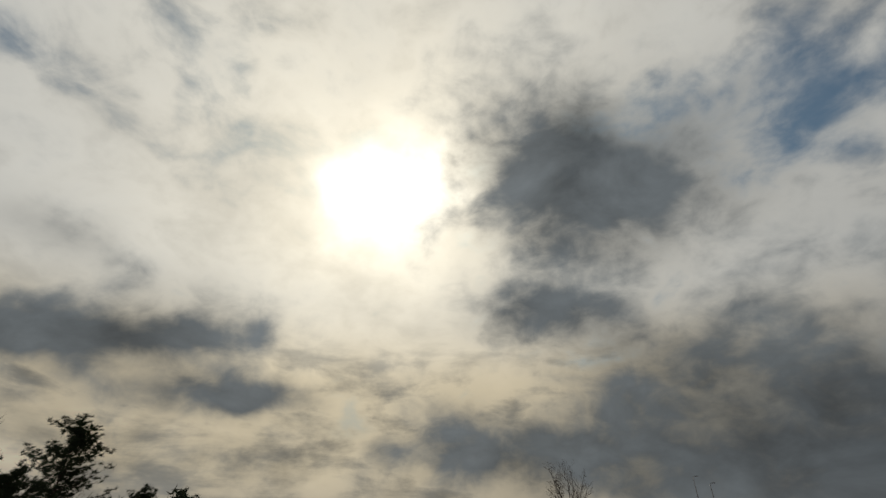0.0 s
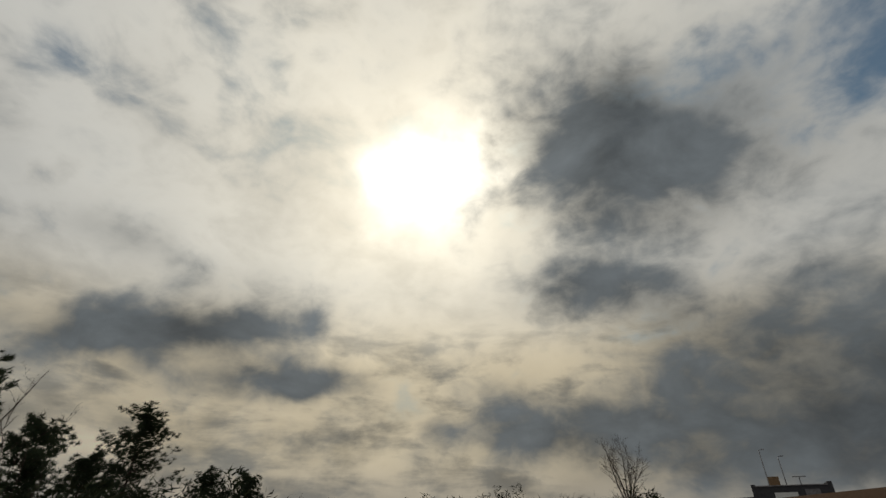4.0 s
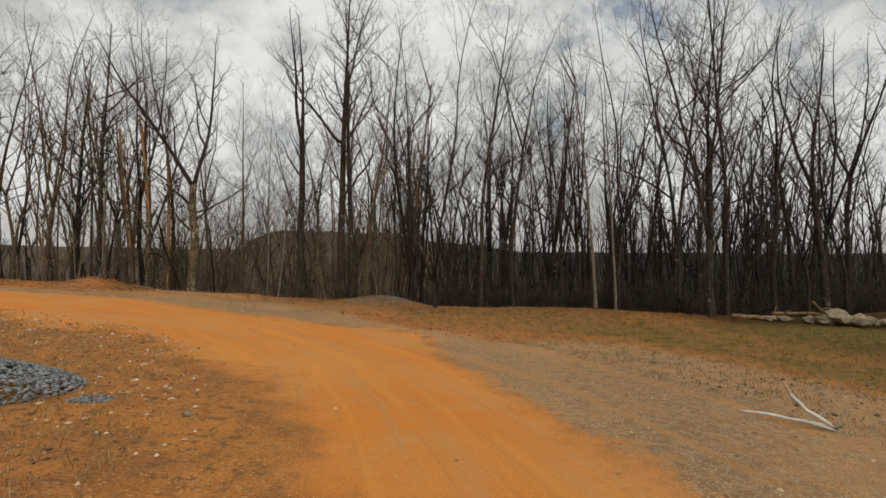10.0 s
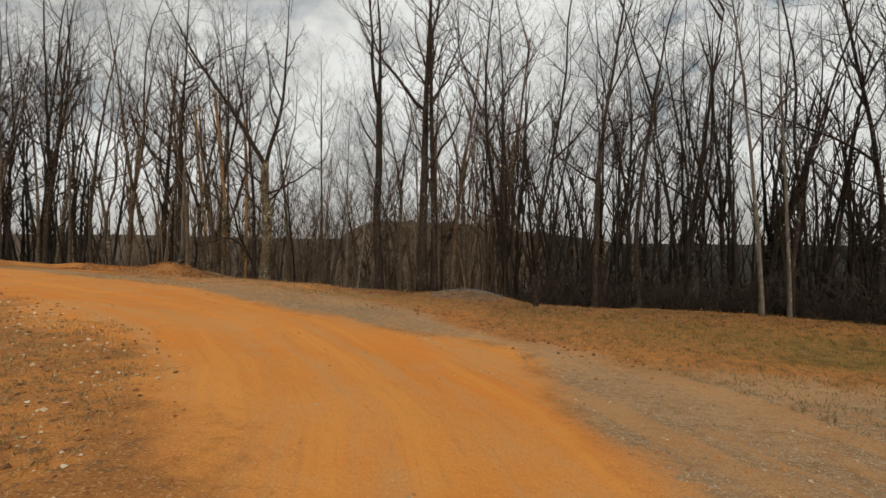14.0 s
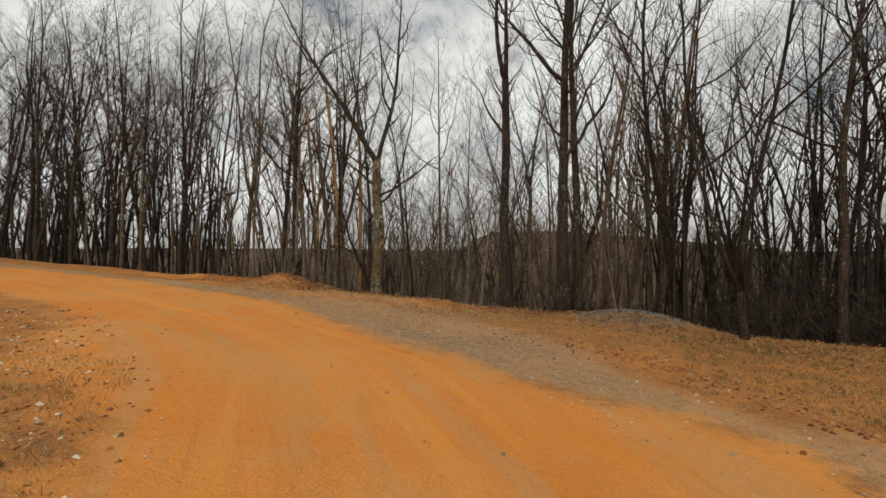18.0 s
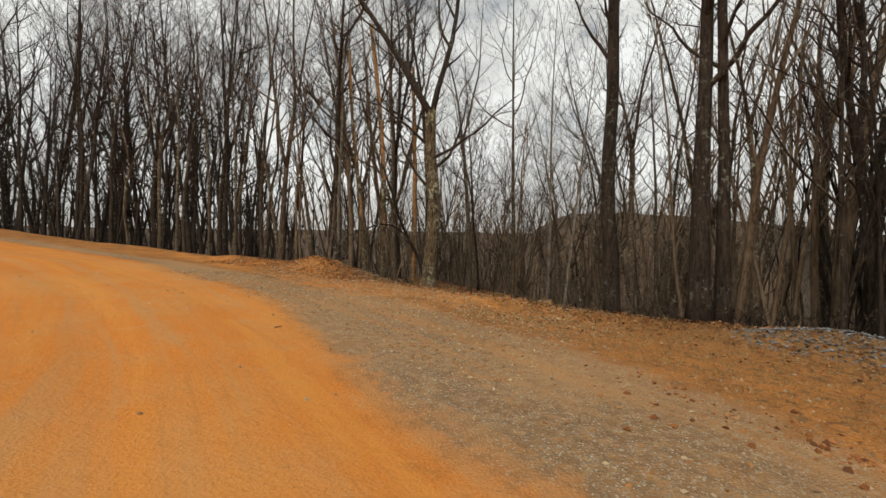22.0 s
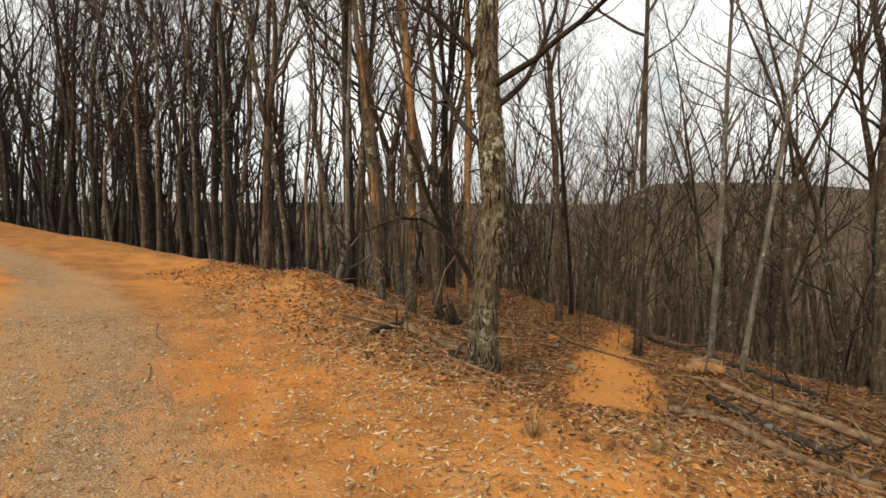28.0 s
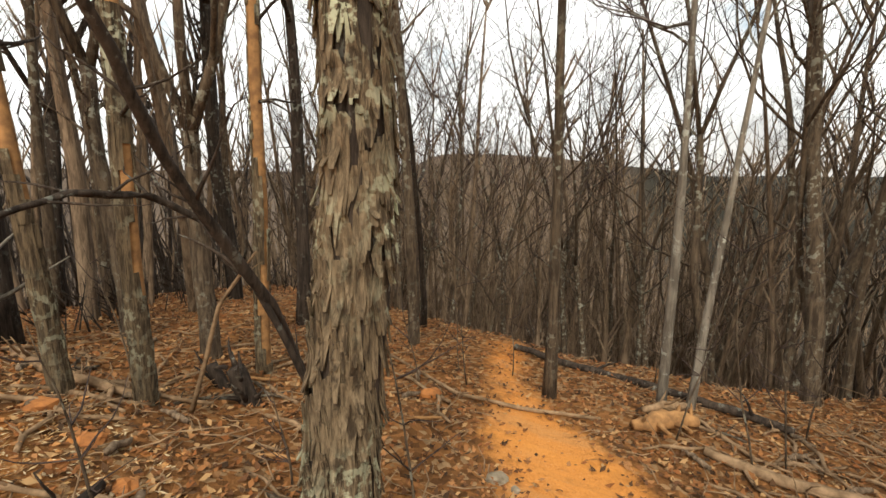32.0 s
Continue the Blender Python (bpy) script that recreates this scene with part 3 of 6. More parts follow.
# ---------------------------------------------------------------- mesh helpers
class Shape:
    """Collects points and faces of one mesh."""

    def __init__(self):
        self.v, self.f = [], []

    def tube(self, pts, radii, sides=6, cap=True, squash=None):
        base = len(self.v)
        n = len(pts)
        ref = Vector((0.31, 0.95, 0.05))
        for k in range(n):
            a, b = pts[max(k - 1, 0)], pts[min(k + 1, n - 1)]
            t = (b - a).normalized()
            u = t.cross(ref)
            if u.length < 0.1:
                u = t.cross(Vector((1, 0, 0)))
            u.normalize()
            w = t.cross(u)
            for s in range(sides):
                ang = 2 * math.pi * s / sides
                r = radii[k] * (squash(k, s) if squash else 1.0)
                self.v.append(pts[k] + (u * math.cos(ang) + w * math.sin(ang)) * r)
        for k in range(n - 1):
            for s in range(sides):
                a, b = base + k * sides + s, base + k * sides + (s + 1) % sides
                self.f.append((a, b, b + sides, a + sides))
        if cap:
            self.f.append(tuple(base + (n - 1) * sides + s for s in range(sides)))
            self.f.append(tuple(base + s for s in reversed(range(sides))))

    def spike(self, a, b, r):
        """A thin three-sided twig that ends in a point."""
        base = len(self.v)
        t = (b - a).normalized()
        u = t.cross(Vector((0.3, 0.9, 0.2))).normalized() * r
        w = t.cross(u)
        self.v += [a + u, a - u * 0.5 + w * 0.87, a - u * 0.5 - w * 0.87, b]
        self.f += [(base, base + 1, base + 3), (base + 1, base + 2, base + 3), (base + 2, base, base + 3)]

    def blade(self, a, b, side):
        base = len(self.v)
        self.v += [a - side, a + side, b]
        self.f.append((base, base + 1, base + 2))

    def box(self, c, s, turn=0.0):
        base = len(self.v)
        ct, st = math.cos(turn), math.sin(turn)
        for z in (-1, 1):
            for x, y in ((-1, -1), (1, -1), (1, 1), (-1, 1)):
                px, py = x * s[0] / 2, y * s[1] / 2
                self.v.append(Vector((c[0] + px * ct - py * st, c[1] + px * st + py * ct, c[2] + z * s[2] / 2)))
        for q in ((0, 3, 2, 1), (4, 5, 6, 7), (0, 1, 5, 4), (1, 2, 6, 5), (2, 3, 7, 6), (3, 0, 4, 7)):
            self.f.append(tuple(base + i for i in q))

    def stone(self, c, r, rng, flat=0.7):
        """A rough pebble with twelve corners."""
        base = len(self.v)
        for z, k, rr in ((-0.8, 0.0, 0.65), (0.0, 0.5, 1.0), (0.75, 0.0, 0.62)):
            for s in range(4):
                ang = (s + k) * math.pi / 2 + rng.uniform(-0.3, 0.3)
                q = r * rr * rng.uniform(0.75, 1.15)
                self.v.append(Vector((c[0] + q * math.cos(ang), c[1] + q * math.sin(ang), c[2] + z * r * flat)))
        for ring in (0, 1):
            for s in range(4):
                a, b = base + ring * 4 + s, base + ring * 4 + (s + 1) % 4
                self.f += [(a, b, a + 4), (b, b + 4, a + 4)]
        self.f += [(base + 8, base + 9, base + 10, base + 11), (base + 3, base + 2, base + 1, base)]

    def chip(self, c, r, rng):
        """A small sharp crumb with six corners."""
        base = len(self.v)
        a = rng.uniform(0, 6.28)
        for s in range(4):
            q = r * rng.uniform(0.6, 1.2)
            self.v.append(Vector((c[0] + q * math.cos(a), c[1] + q * math.sin(a), c[2] + r * rng.uniform(-0.25, 0.25))))
            a += math.pi / 2 + rng.uniform(-0.35, 0.35)
        self.v.append(Vector((c[0] + rng.uniform(-0.3, 0.3) * r, c[1] + rng.uniform(-0.3, 0.3) * r, c[2] + r * rng.uniform(0.4, 0.8))))
        self.v.append(Vector((c[0], c[1], c[2] - r * 0.6)))
        for s in range(4):
            a, b = base + s, base + (s + 1) % 4
            self.f += [(a, b, base + 4), (b, a, base + 5)]

    def mesh(self, name, mat, smooth_faces=True):
        me = bpy.data.meshes.new(name)
        me.from_pydata([tuple(p) for p in self.v], [], self.f)
        if smooth_faces:
            me.polygons.foreach_set("use_smooth", np.ones(len(me.polygons), bool))
        me.materials.append(mat)
        return me


def part(name, shape, mat, parent, label="", smooth_faces=True):
    ob = new(name, shape.mesh(name, mat, smooth_faces))
    ob.parent = parent
    if label:
        tagged(ob, label)
    return ob


def ground_z(x, y):
    return float(land(np.array([x]), np.array([y]))[0])


# ---------------------------------------------------------------- trees
def bend(p, way, length, steps, rng, wander, lift):
    """A wandering line from p; lift pulls it upwards."""
    pts, d = [p.copy()], way.normalized()
    for _ in range(steps):
        d = (d + Vector((rng.uniform(-1, 1), rng.uniform(-1, 1), rng.uniform(-1, 1))) * wander + Vector((0, 0, lift))).normalized()
        pts.append(pts[-1] + d * (length / steps))
    return pts


def grow(wood, twigs, pts, radii, rng, level, detail, start=0.3, spread=0.9):
    """Side branches along a limb, down to fine twigs."""
    total = sum((b - a).length for a, b in zip(pts, pts[1:]))
    count = (int(total * 1.35 * detail) + 3, int(total * 2.3 * detail) + 2, int(total * 6.0 * detail) + 4)[level]
    turn = rng.uniform(0, 2 * math.pi)
    for k in range(count):
        f = start + (1 - start) * ((k + rng.random()) / count) ** 0.85
        i = min(int(f * (len(pts) - 1)), len(pts) - 2)
        q = pts[i].lerp(pts[i + 1], f * (len(pts) - 1) - i)
        axis = (pts[i + 1] - pts[i]).normalized()
        r0 = radii[i] + (radii[i + 1] - radii[i]) * (f * (len(pts) - 1) - i)
        turn += 2.4 + rng.uniform(-0.7, 0.7)
        away = Vector((math.cos(turn), math.sin(turn), rng.uniform(-0.25, 0.35)))
        way = axis * 0.62 + away * spread * rng.uniform(0.5, 1.25)
        if level == 0:
            big = rng.random() < 0.28
            ln = total * (rng.uniform(0.28, 0.46) if big else rng.uniform(0.10, 0.30)) * (1.22 - 0.68 * f)
            r = min(r0 * (0.72 if big else 0.5), 0.012 + ln * 0.016)
            b = bend(q, way, ln, 9, rng, 0.27, 0.11)
            rr = [r * (1 - 0.86 * j / 9) for j in range(10)]
            wood.tube(b, rr, 5, False)
            grow(wood, twigs, b, rr, rng, 1, detail, 0.16)
        elif level == 1:
            ln = total * rng.uniform(0.20, 0.55) * (1.15 - 0.5 * f)
            r = min(r0 * 0.7, 0.005 + ln * 0.010)
            b = bend(q, way, ln, 5, rng, 0.30, 0.10)
            rr = [r * (1 - 0.72 * j / 5) for j in range(6)]
            twigs.tube(b, rr, 3, False)
            grow(wood, twigs, b, rr, rng, 2, detail, 0.12)
        else:
            ln = total * rng.uniform(0.28, 0.75)
            e = q + (way + Vector((0, 0, 0.2))).normalized() * ln
            side = way.cross(Vector((0.3, 0.5, 0.8))).normalized() * max(r0 * 0.65, 0.0048)
            twigs.blade(q, e, side)


def two_tone(name, wood, twigs, mat, root):
    """Limbs and twigs as one crown with the bark of each."""
    base, split = len(wood.v), len(wood.f)
    wood.v += twigs.v
    wood.f += [tuple(i + base for i in q) for q in twigs.f]
    ob = part(name, wood, mat, root)
    ob.data.materials.append(TWIG)
    idx = np.zeros(len(wood.f), np.int32)
    idx[split:] = 1
    ob.data.polygons.foreach_set("material_index", idx)
    return ob


def bare_tree(seed, height, girth, lean=(0, 0), fork=0.0, crown=0.35, detail=1.0, mat=None, name="tree", wander=0.05, flare=1.5, arms=None):
    """A bare broadleaf tree with its base at the origin: trunk and crown. arms: the ways its leaders take above the fork."""
    rng = random.Random(seed)
    root = new(name)
    trunk, wood, twigs = Shape(), Shape(), Shape()
    steps = 14
    way = Vector((lean[0], lean[1], 1.0))
    top = height * (fork if fork else 1.0)
    pts = bend(Vector((0, 0, -0.35)), way, top + 0.35, steps, rng, wander, 0.03)
    end = 0.62 if fork else 0.10
    radii = [girth * (1 - (1 - end) * (j / steps) ** 0.9) for j in range(steps + 1)]
    radii[0] *= flare
    radii[1] *= 1 + (flare - 1) * 0.12
    trunk.tube(pts, radii, 9, True, lambda k, s: 1 + 0.10 * math.sin(s * 2.4 + k * 0.9 + seed))
    leaders = [(pts, radii, crown)]
    if fork:
        leaders = [(pts, radii, 0.75)]
        a = rng.uniform(0, math.pi)
        for w in arms or [(sgn * math.cos(a) * 0.32, sgn * math.sin(a) * 0.32) for sgn in (-1, 1)]:
            arm = bend(pts[-1] - Vector((0, 0, 0.05)), Vector((w[0], w[1], 1)) + (pts[-1] - pts[-2]).normalized() * 0.2, height - top, 9, rng, 0.12, 0.05)
            ar = [radii[-1] * 0.78 * (1 - 0.88 * j / 9) for j in range(10)]
            trunk.tube(arm, ar, 7, True)
            leaders.append((arm, ar, 0.10))
    for line, rr, start in leaders:
        grow(wood, twigs, line, rr, rng, 0, detail, start)
    part("trunk", trunk, mat or BARK, root)
    two_tone("crown", wood, twigs, mat or BARK, root)
    return root


def pine(seed, height, girth, wide, bare=0.3, thick=1.0):
    """A scrubby pine: trunk, limbs and tufts of needles."""
    rng = random.Random(seed)
    root = new("pine_tree")
    trunk, wood, tufts = Shape(), Shape(), Shape()
    pts = bend(Vector((0, 0, -0.3)), Vector((0, 0, 1)), height + 0.3, 10, rng, 0.04, 0.03)
    radii = [girth * (1 - 0.9 * j / 10) for j in range(11)]
    trunk.tube(pts, radii, 7)
    count = int(height * 5.0 * thick)
    for k in range(count):
        f = bare + (1 - bare) * (k + rng.random()) / count
        i = min(int(f * 10), 9)
        q = pts[i].lerp(pts[i + 1], f * 10 - i)
        ang = rng.uniform(0, 2 * math.pi)
        ln = wide * (0.30 + 0.80 * math.sin(math.pi * min(1.0, 0.22 + 0.70 * (f - bare) / (1 - bare)))) * rng.uniform(0.5, 1.1)
        b = bend(q, Vector((math.cos(ang), math.sin(ang), 0.25)), ln, 4, rng, 0.16, 0.10)
        wood.tube(b, [0.03, 0.022, 0.016, 0.010, 0.006], 4, False)
        for j in range(1, 5):
            for _ in range(5 if j > 1 else 3):
                c = b[j] + Vector((rng.uniform(-1, 1), rng.uniform(-1, 1), rng.uniform(-0.5, 0.8))) * 0.30
                for _ in range(26):
                    w = Vector((rng.uniform(-1, 1), rng.uniform(-1, 1), rng.uniform(-0.5, 1))).normalized() * rng.uniform(0.12, 0.30)
                    tufts.blade(c, c + w, w.cross(Vector((0.2, 0.7, 0.4))).normalized() * 0.021)
    part("trunk", trunk, BARK, root)
    part("branchwork", wood, BARK, root)
    part("foliage", tufts, NEEDLES, root, "dark green needles in ragged tufts")
    return root


placed = []


def stand(tree, x, y, turn=0.0, size=1.0, first=False):
    """Moves a template (first) or sets a copy of it on the ground."""
    m = Matrix.Translation((x, y, ground_z(x, y))) @ Matrix.Rotation(turn, 4, "Z") @ Matrix.Diagonal((size, size, size, 1))
    placed.append((x, y))
    if first:
        tree.matrix_basis = m
        return tree
    t = copy_thing(tree, m)
    t.scale = (size, size, size)
    return t


def kinds(*makers):
    return [list(makers), set()]


TREE_TALL = [bare_tree(s, h, g, (lx, ly), fk, cr, dt, None, "tree", wd, 1.5, arms) for s, h, g, lx, ly, fk, cr, dt, wd, arms in (
    (11, 13.5, 0.105, 0.02, 0.01, 0, 0.34, 0.9, 0.07, None), (12, 12.0, 0.080, -0.04, 0.02, 0, 0.28, 0.9, 0.10, None), (13, 14.0, 0.140, 0.05, -0.03, 0.36, 0.4, 0.8, 0.06, [(0.42, 0.1), (-0.2, -0.12), (0.05, 0.3)]),
    (14, 11.0, 0.068, 0.10, 0.02, 0, 0.26, 0.9, 0.12, None), (15, 13.0, 0.095, -0.12, 0.05, 0.30, 0.34, 0.8, 0.08, [(0.30, -0.2), (-0.35, 0.1)]), (16, 12.5, 0.115, 0.0, 0.04, 0.48, 0.4, 0.85, 0.09, [(0.5, 0.2), (-0.3, -0.35)]),
    (17, 10.0, 0.060, -0.05, -0.08, 0, 0.22, 0.95, 0.13, None), (18, 13.2, 0.090, 0.03, 0.09, 0.55, 0.4, 0.85, 0.09, None), (19, 9.0, 0.050, 0.10, -0.06, 0, 0.2, 1.0, 0.14, None),
    (20, 11.5, 0.085, -0.18, 0.08, 0.24, 0.3, 0.85, 0.10, [(0.25, 0.3), (-0.4, -0.1)]), (25, 13.8, 0.120, 0.02, 0.0, 0, 0.30, 1.0, 0.06, None), (26, 8.0, 0.045, 0.15, 0.12, 0, 0.2, 0.9, 0.15, None))]
used = set()


TREE_GREY = [bare_tree(s, h, g, (lx, ly), fk, cr, dt, BARK_MID, "tree", wd) for s, h, g, lx, ly, fk, cr, dt, wd in (
    (21, 12.5, 0.085, 0.02, 0.01, 0, 0.34, 0.85, 0.07), (22, 11.0, 0.060, -0.06, 0.02, 0, 0.28, 0.85, 0.11), (23, 13.0, 0.105, 0.05, -0.03, 0.42, 0.4, 0.75, 0.07), (24, 12.0, 0.075, -0.10, 0.05, 0.33, 0.34, 0.8, 0.09),
    (27, 13.0, 0.100, 0.12, 0.06, 0, 0.36, 0.8, 0.09), (28, 9.5, 0.050, -0.03, 0.10, 0, 0.24, 0.85, 0.14))]


def wood_of(spots, group, low=0.85, high=1.1, seed=1, choice=TREE_TALL, label="bare slender tree with dark grey bark on the wooded slope"):
    rng = random.Random(seed)
    for x, y in spots:
        t = rng.choice(choice)
        first = t.name not in used
        used.add(t.name)
        ob = stand(t, x, y, rng.uniform(0, 6.28), rng.uniform(low, high), first)
        tagged(ob, label, "tree", group)
WOODS_WEST = [(1.97, -23.62), (-0.5, -25.54), (-1.95, -24.38), (-5.42, -22.61), (-8.99, -19.02), (-9.78, -16.9), (-13.48, -18.53), (-14.7, -17.2),
    (-15.91, -18.4), (-19.44, -19.8), (-20.99, -20.2)]
WOODS_MIDDLE = [(2.9, -22.29), (2.05, -24.32), (-0.52, -22.19), (-3.6, -22.64), (-4.5, -21.34), (-5.82, -21.94),
    (-6.31, -18.48), (-8.67, -18.33), (-10.14, -19.77)]
WOODS_BEND = [(24.74, -23.5), (24.86, -24.61), (2.11, -23.65), (-0.3, -21.41), (-1.8, -20.05), (-3.08, -21.75), (-3.63, -20.55),
    (-4.41, -20.15), (-1.56, -24.22)]
WOODS_EAST = [(21.3, -23.2), (22.8, -22.9), (24.2, -22.6), (25.6, -22.0), (26.9, -21.9), (28.3, -21.4), (29.6, -21.2), (31.2, -20.4), (32.8, -20.3), (34.6, -19.4),
              (36.8, -18.9), (39.5, -18.2), (42.5, -17.2), (46, -15.8), (50, -14.5), (55, -12.5), (4.16, -26.4), (27.4, -23.6), (30.6, -22.6), (23.4, -25.0)]
WOODS_TRAIL = [(22.24, -24.64), (21.06, -25.6), (18.9, -25.0), (25.1, -24.4), (33.5, -22.0), (37.2, -20.8), (15.34, -29.45), (14.53, -30.95), (12.96, -31.52), (12.61, -33.66), (9.64, -31.16),
               (8.9, -28.21), (8.31, -30.23)]
WOODS_END = [(18.97, -25.89), (17.27, -30.01), (14.91, -30.04), (15.56, -32.99), (14.41, -34.35), (11.59, -33.71), (11.25, -31.72), (10.62, -32.71),
             (9.9, -34.67), (7.65, -32.26), (7.48, -29.58), (7.44, -27.95), (6.67, -28.68)]
BARE_NORTH = [(-25.89, 15.31), (-26.24, 16.86), (-27.44, 18.83), (-27.34, 20.91), (-30.96, 29.46), (-25.02, 32.65), (-30.31, 17.66)]
BARE_FIELD = [(-32.03, -15.4), (-33.74, -14.22), (-29.62, -22.71), (-32.55, -22.15), (-25.29, -22.64), (-40.2, 6.48), (-39.04, 12.93), (-36.18, 15.46), (-33.72, 16.34),
              (-36.89, 19.13), (-35.29, -21.69), (-21.92, -21.85), (-19.44, -21.47), (-16.13, -20.65), (-14.03, -19.72)]
for k, (spots, group) in enumerate(((WOODS_WEST, "trees on the west rim"), (WOODS_MIDDLE, "trees above the bend"), (WOODS_BEND, "trees in the bend"), ([p for p in WOODS_EAST if p[0] > 29], "trees along the road"))):
    wood_of(spots, group, 0.9, 1.12, 40 + k)
for k, (spots, group) in enumerate((([p for p in WOODS_EAST if p[0] <= 29], "trees along the road"), (WOODS_TRAIL, "trees by the trail"), (WOODS_END, "trees below the trail"))):
    wood_of(spots, group, 0.9, 1.12, 44 + k, TREE_GREY, "bare slender tree with grey-brown bark beside the trail")
east_rng = random.Random(81)
wood_of([(26 + k * 1.3 + east_rng.uniform(-0.4, 0.4), (-22.2 + k * 0.26 + max(0.0, k - 8) * 0.21) - east_rng.uniform(0.4, 4.5)) for k in range(24)],
        "trees along the road", 1.0, 1.25, 82)


def slope_band(rng, count, x0, x1, near, far, gap):
    """Places on the slope between two distances beyond the rim, kept apart from one another."""
    got = []
    for _ in range(4000):
        x, y = rng.uniform(x0, x1), -rng.uniform(12, 36)
        if not near < beyond_rim(np.array([x]), np.array([y]))[0] < far or (8.0 < x < 13.8 and y > -31) or (13 < x < 18.5 and y > -26.5):
            continue
        if min((math.hypot(x - a, y - b) for a, b in placed + got), default=9) < gap:
            continue
        got.append((x, y))
        if len(got) == count:
            break
    return got


wood_of(slope_band(random.Random(83), 24, -17, 1.5, 0.4, 8, 1.3), "trees on the west slope", 0.85, 1.08, 84)
wood_of(slope_band(random.Random(85), 9, 13.5, 24, 3.0, 11, 2.0), "trees on the slope below the bend", 0.85, 1.12, 86)
wood_of(slope_band(random.Random(87), 24, 3, 22, 6.5, 15, 1.5), "trees below the trail", 0.9, 1.12, 88, TREE_GREY, "bare slender tree with grey-brown bark on the lower slope")
wood_of(slope_band(random.Random(89), 44, 27, 48, 0.4, 9, 0.9), "trees along the road", 1.05, 1.3, 90)
wood_of(BARE_NORTH, "bare trees behind the pines", 0.95, 1.2, 61)
wood_of([p for p in BARE_FIELD if p[0] < -29], "bare trees beyond the field", 1.05, 1.2, 62)
wood_of([p for p in BARE_FIELD if p[0] >= -29], "bare trees beyond the field", 0.65, 0.85, 63)

# trees that stand out
def hero(x, y, label, seed, height, girth, lean=(0, 0), fork=0.0, crown=0.35, detail=1.0, mat=None, wander=0.05, flare=1.5, arms=None):
    return tagged(stand(bare_tree(seed, height, girth, lean, fork, crown, detail, mat, "tree", wander, flare, arms), x, y, 0, 1, True), label, "tree")


hero(5.35, -21.2, "tall straight tree with dark trunk and patches of lichen", 101, 14.5, 0.21, (-0.01, 0.0), 0, 0.34, 1.0, BARK, 0.025)
hero(4.95, -21.6, "dark trunk standing close beside a larger tree", 102, 13.5, 0.16, (0.02, 0.0), 0, 0.38, 0.9, BARK, 0.03)
hero(6.95, -20.85, "dark tree spotted with lichen that forks high above", 103, 13.0, 0.175, (0.0, 0.0), 0.55, 0.4, 0.9, BARK, 0.04, 1.4, [(0.3, 0.2), (-0.12, -0.1)])
hero(1.15, -17.9, "tree that forks at its foot into two stems", 104, 12.0, 0.11, (0.05, 0.02), 0.08, 0.35, 0.9, BARK, 0.05, 1.5, [(0.28, 0.1), (-0.1, -0.02)])
hero(-4.9, -17.3, "slender pale-barked tree at the edge of the grass", 105, 11.0, 0.07, (0.0, 0.0), 0, 0.35, 0.9, BARK_PALE, 0.04)
hero(-6.0, -18.0, "slender pale-barked tree at the edge of the grass", 115, 10.5, 0.065, (0.02, 0.0), 0, 0.35, 0.9, BARK_PALE, 0.04)
hero(-8.2, -15.4, "broad tree with many upright limbs at the grass edge", 106, 12.0, 0.16, (0.0, 0.0), 0.22, 0.3, 1.2, BARK, 0.04, 1.5, [(0.28, 0.0), (-0.2, 0.05), (0.05, -0.2)])
hero(-13.5, -16.6, "leaning dark tree with a thick side limb", 116, 11.0, 0.15, (0.16, 0.0), 0.45, 0.3, 1.1, BARK, 0.06, 1.5, [(0.55, 0.0), (-0.05, 0.0)])
hero(20.6, -26.2, "dark tree with long crooked limbs spreading low", 128, 14.0, 0.17, (0.0, 0.0), 0, 0.26, 1.1, BARK, 0.07, 1.4)
hero(17.4, -23.4, "stout dark straight trunk beside the road bend", 107, 13.0, 0.15, (0.0, 0.0), 0, 0.40, 0.9, BARK, 0.03)
hero(2.64, -28.3, "tree with a bare stem and spreading forked crown", 117, 11.5, 0.17, (-0.02, -0.05), 0.62, 0.6, 1.3, BARK_MID, 0.05, 1.3, [(0.35, 0.2), (-0.35, -0.2), (0.1, -0.3)])
hero(16.9, -24.6, "crooked tree with twisted spreading limbs", 118, 12.0, 0.14, (0.02, 0.0), 0.3, 0.3, 1.2, BARK_MID, 0.07, 1.4, [(0.4, 0.2), (-0.25, -0.1)])
hero(10.05, -25.6, "pale smooth-barked young tree spotted with lichen", 119, 10.5, 0.062, (-0.04, -0.012), 0, 0.42, 0.9, BARK_PALE, 0.02, 1.2)
hero(9.65, -26.05, "pale smooth-barked young tree leaning slightly", 120, 10.0, 0.054, (-0.10, -0.03), 0, 0.42, 0.9, BARK_PALE, 0.02, 1.2)
hero(11.36, -25.8, "straight dark grey trunk beside the trail", 121, 12.0, 0.085, (0.0, 0.0), 0, 0.45, 0.8, BARK_MID, 0.02, 1.2)
hero(13.6, -26.8, "straight dark trunk with an upright fork", 122, 12.0, 0.10, (-0.01, 0.0), 0.5, 0.45, 0.8, BARK_MID, 0.03, 1.2)
hero(7.5, -29.6, "thick dark tree leaning over the slope", 123, 13.0, 0.16, (-0.17, -0.05), 0.6, 0.4, 0.9, BARK_MID, 0.05, 1.3)
hero(7.7, -27.5, "dark tree rising from a wide foot", 124, 12.0, 0.13, (-0.03, 0.0), 0.5, 0.4, 0.9, BARK_MID, 0.06, 1.7)
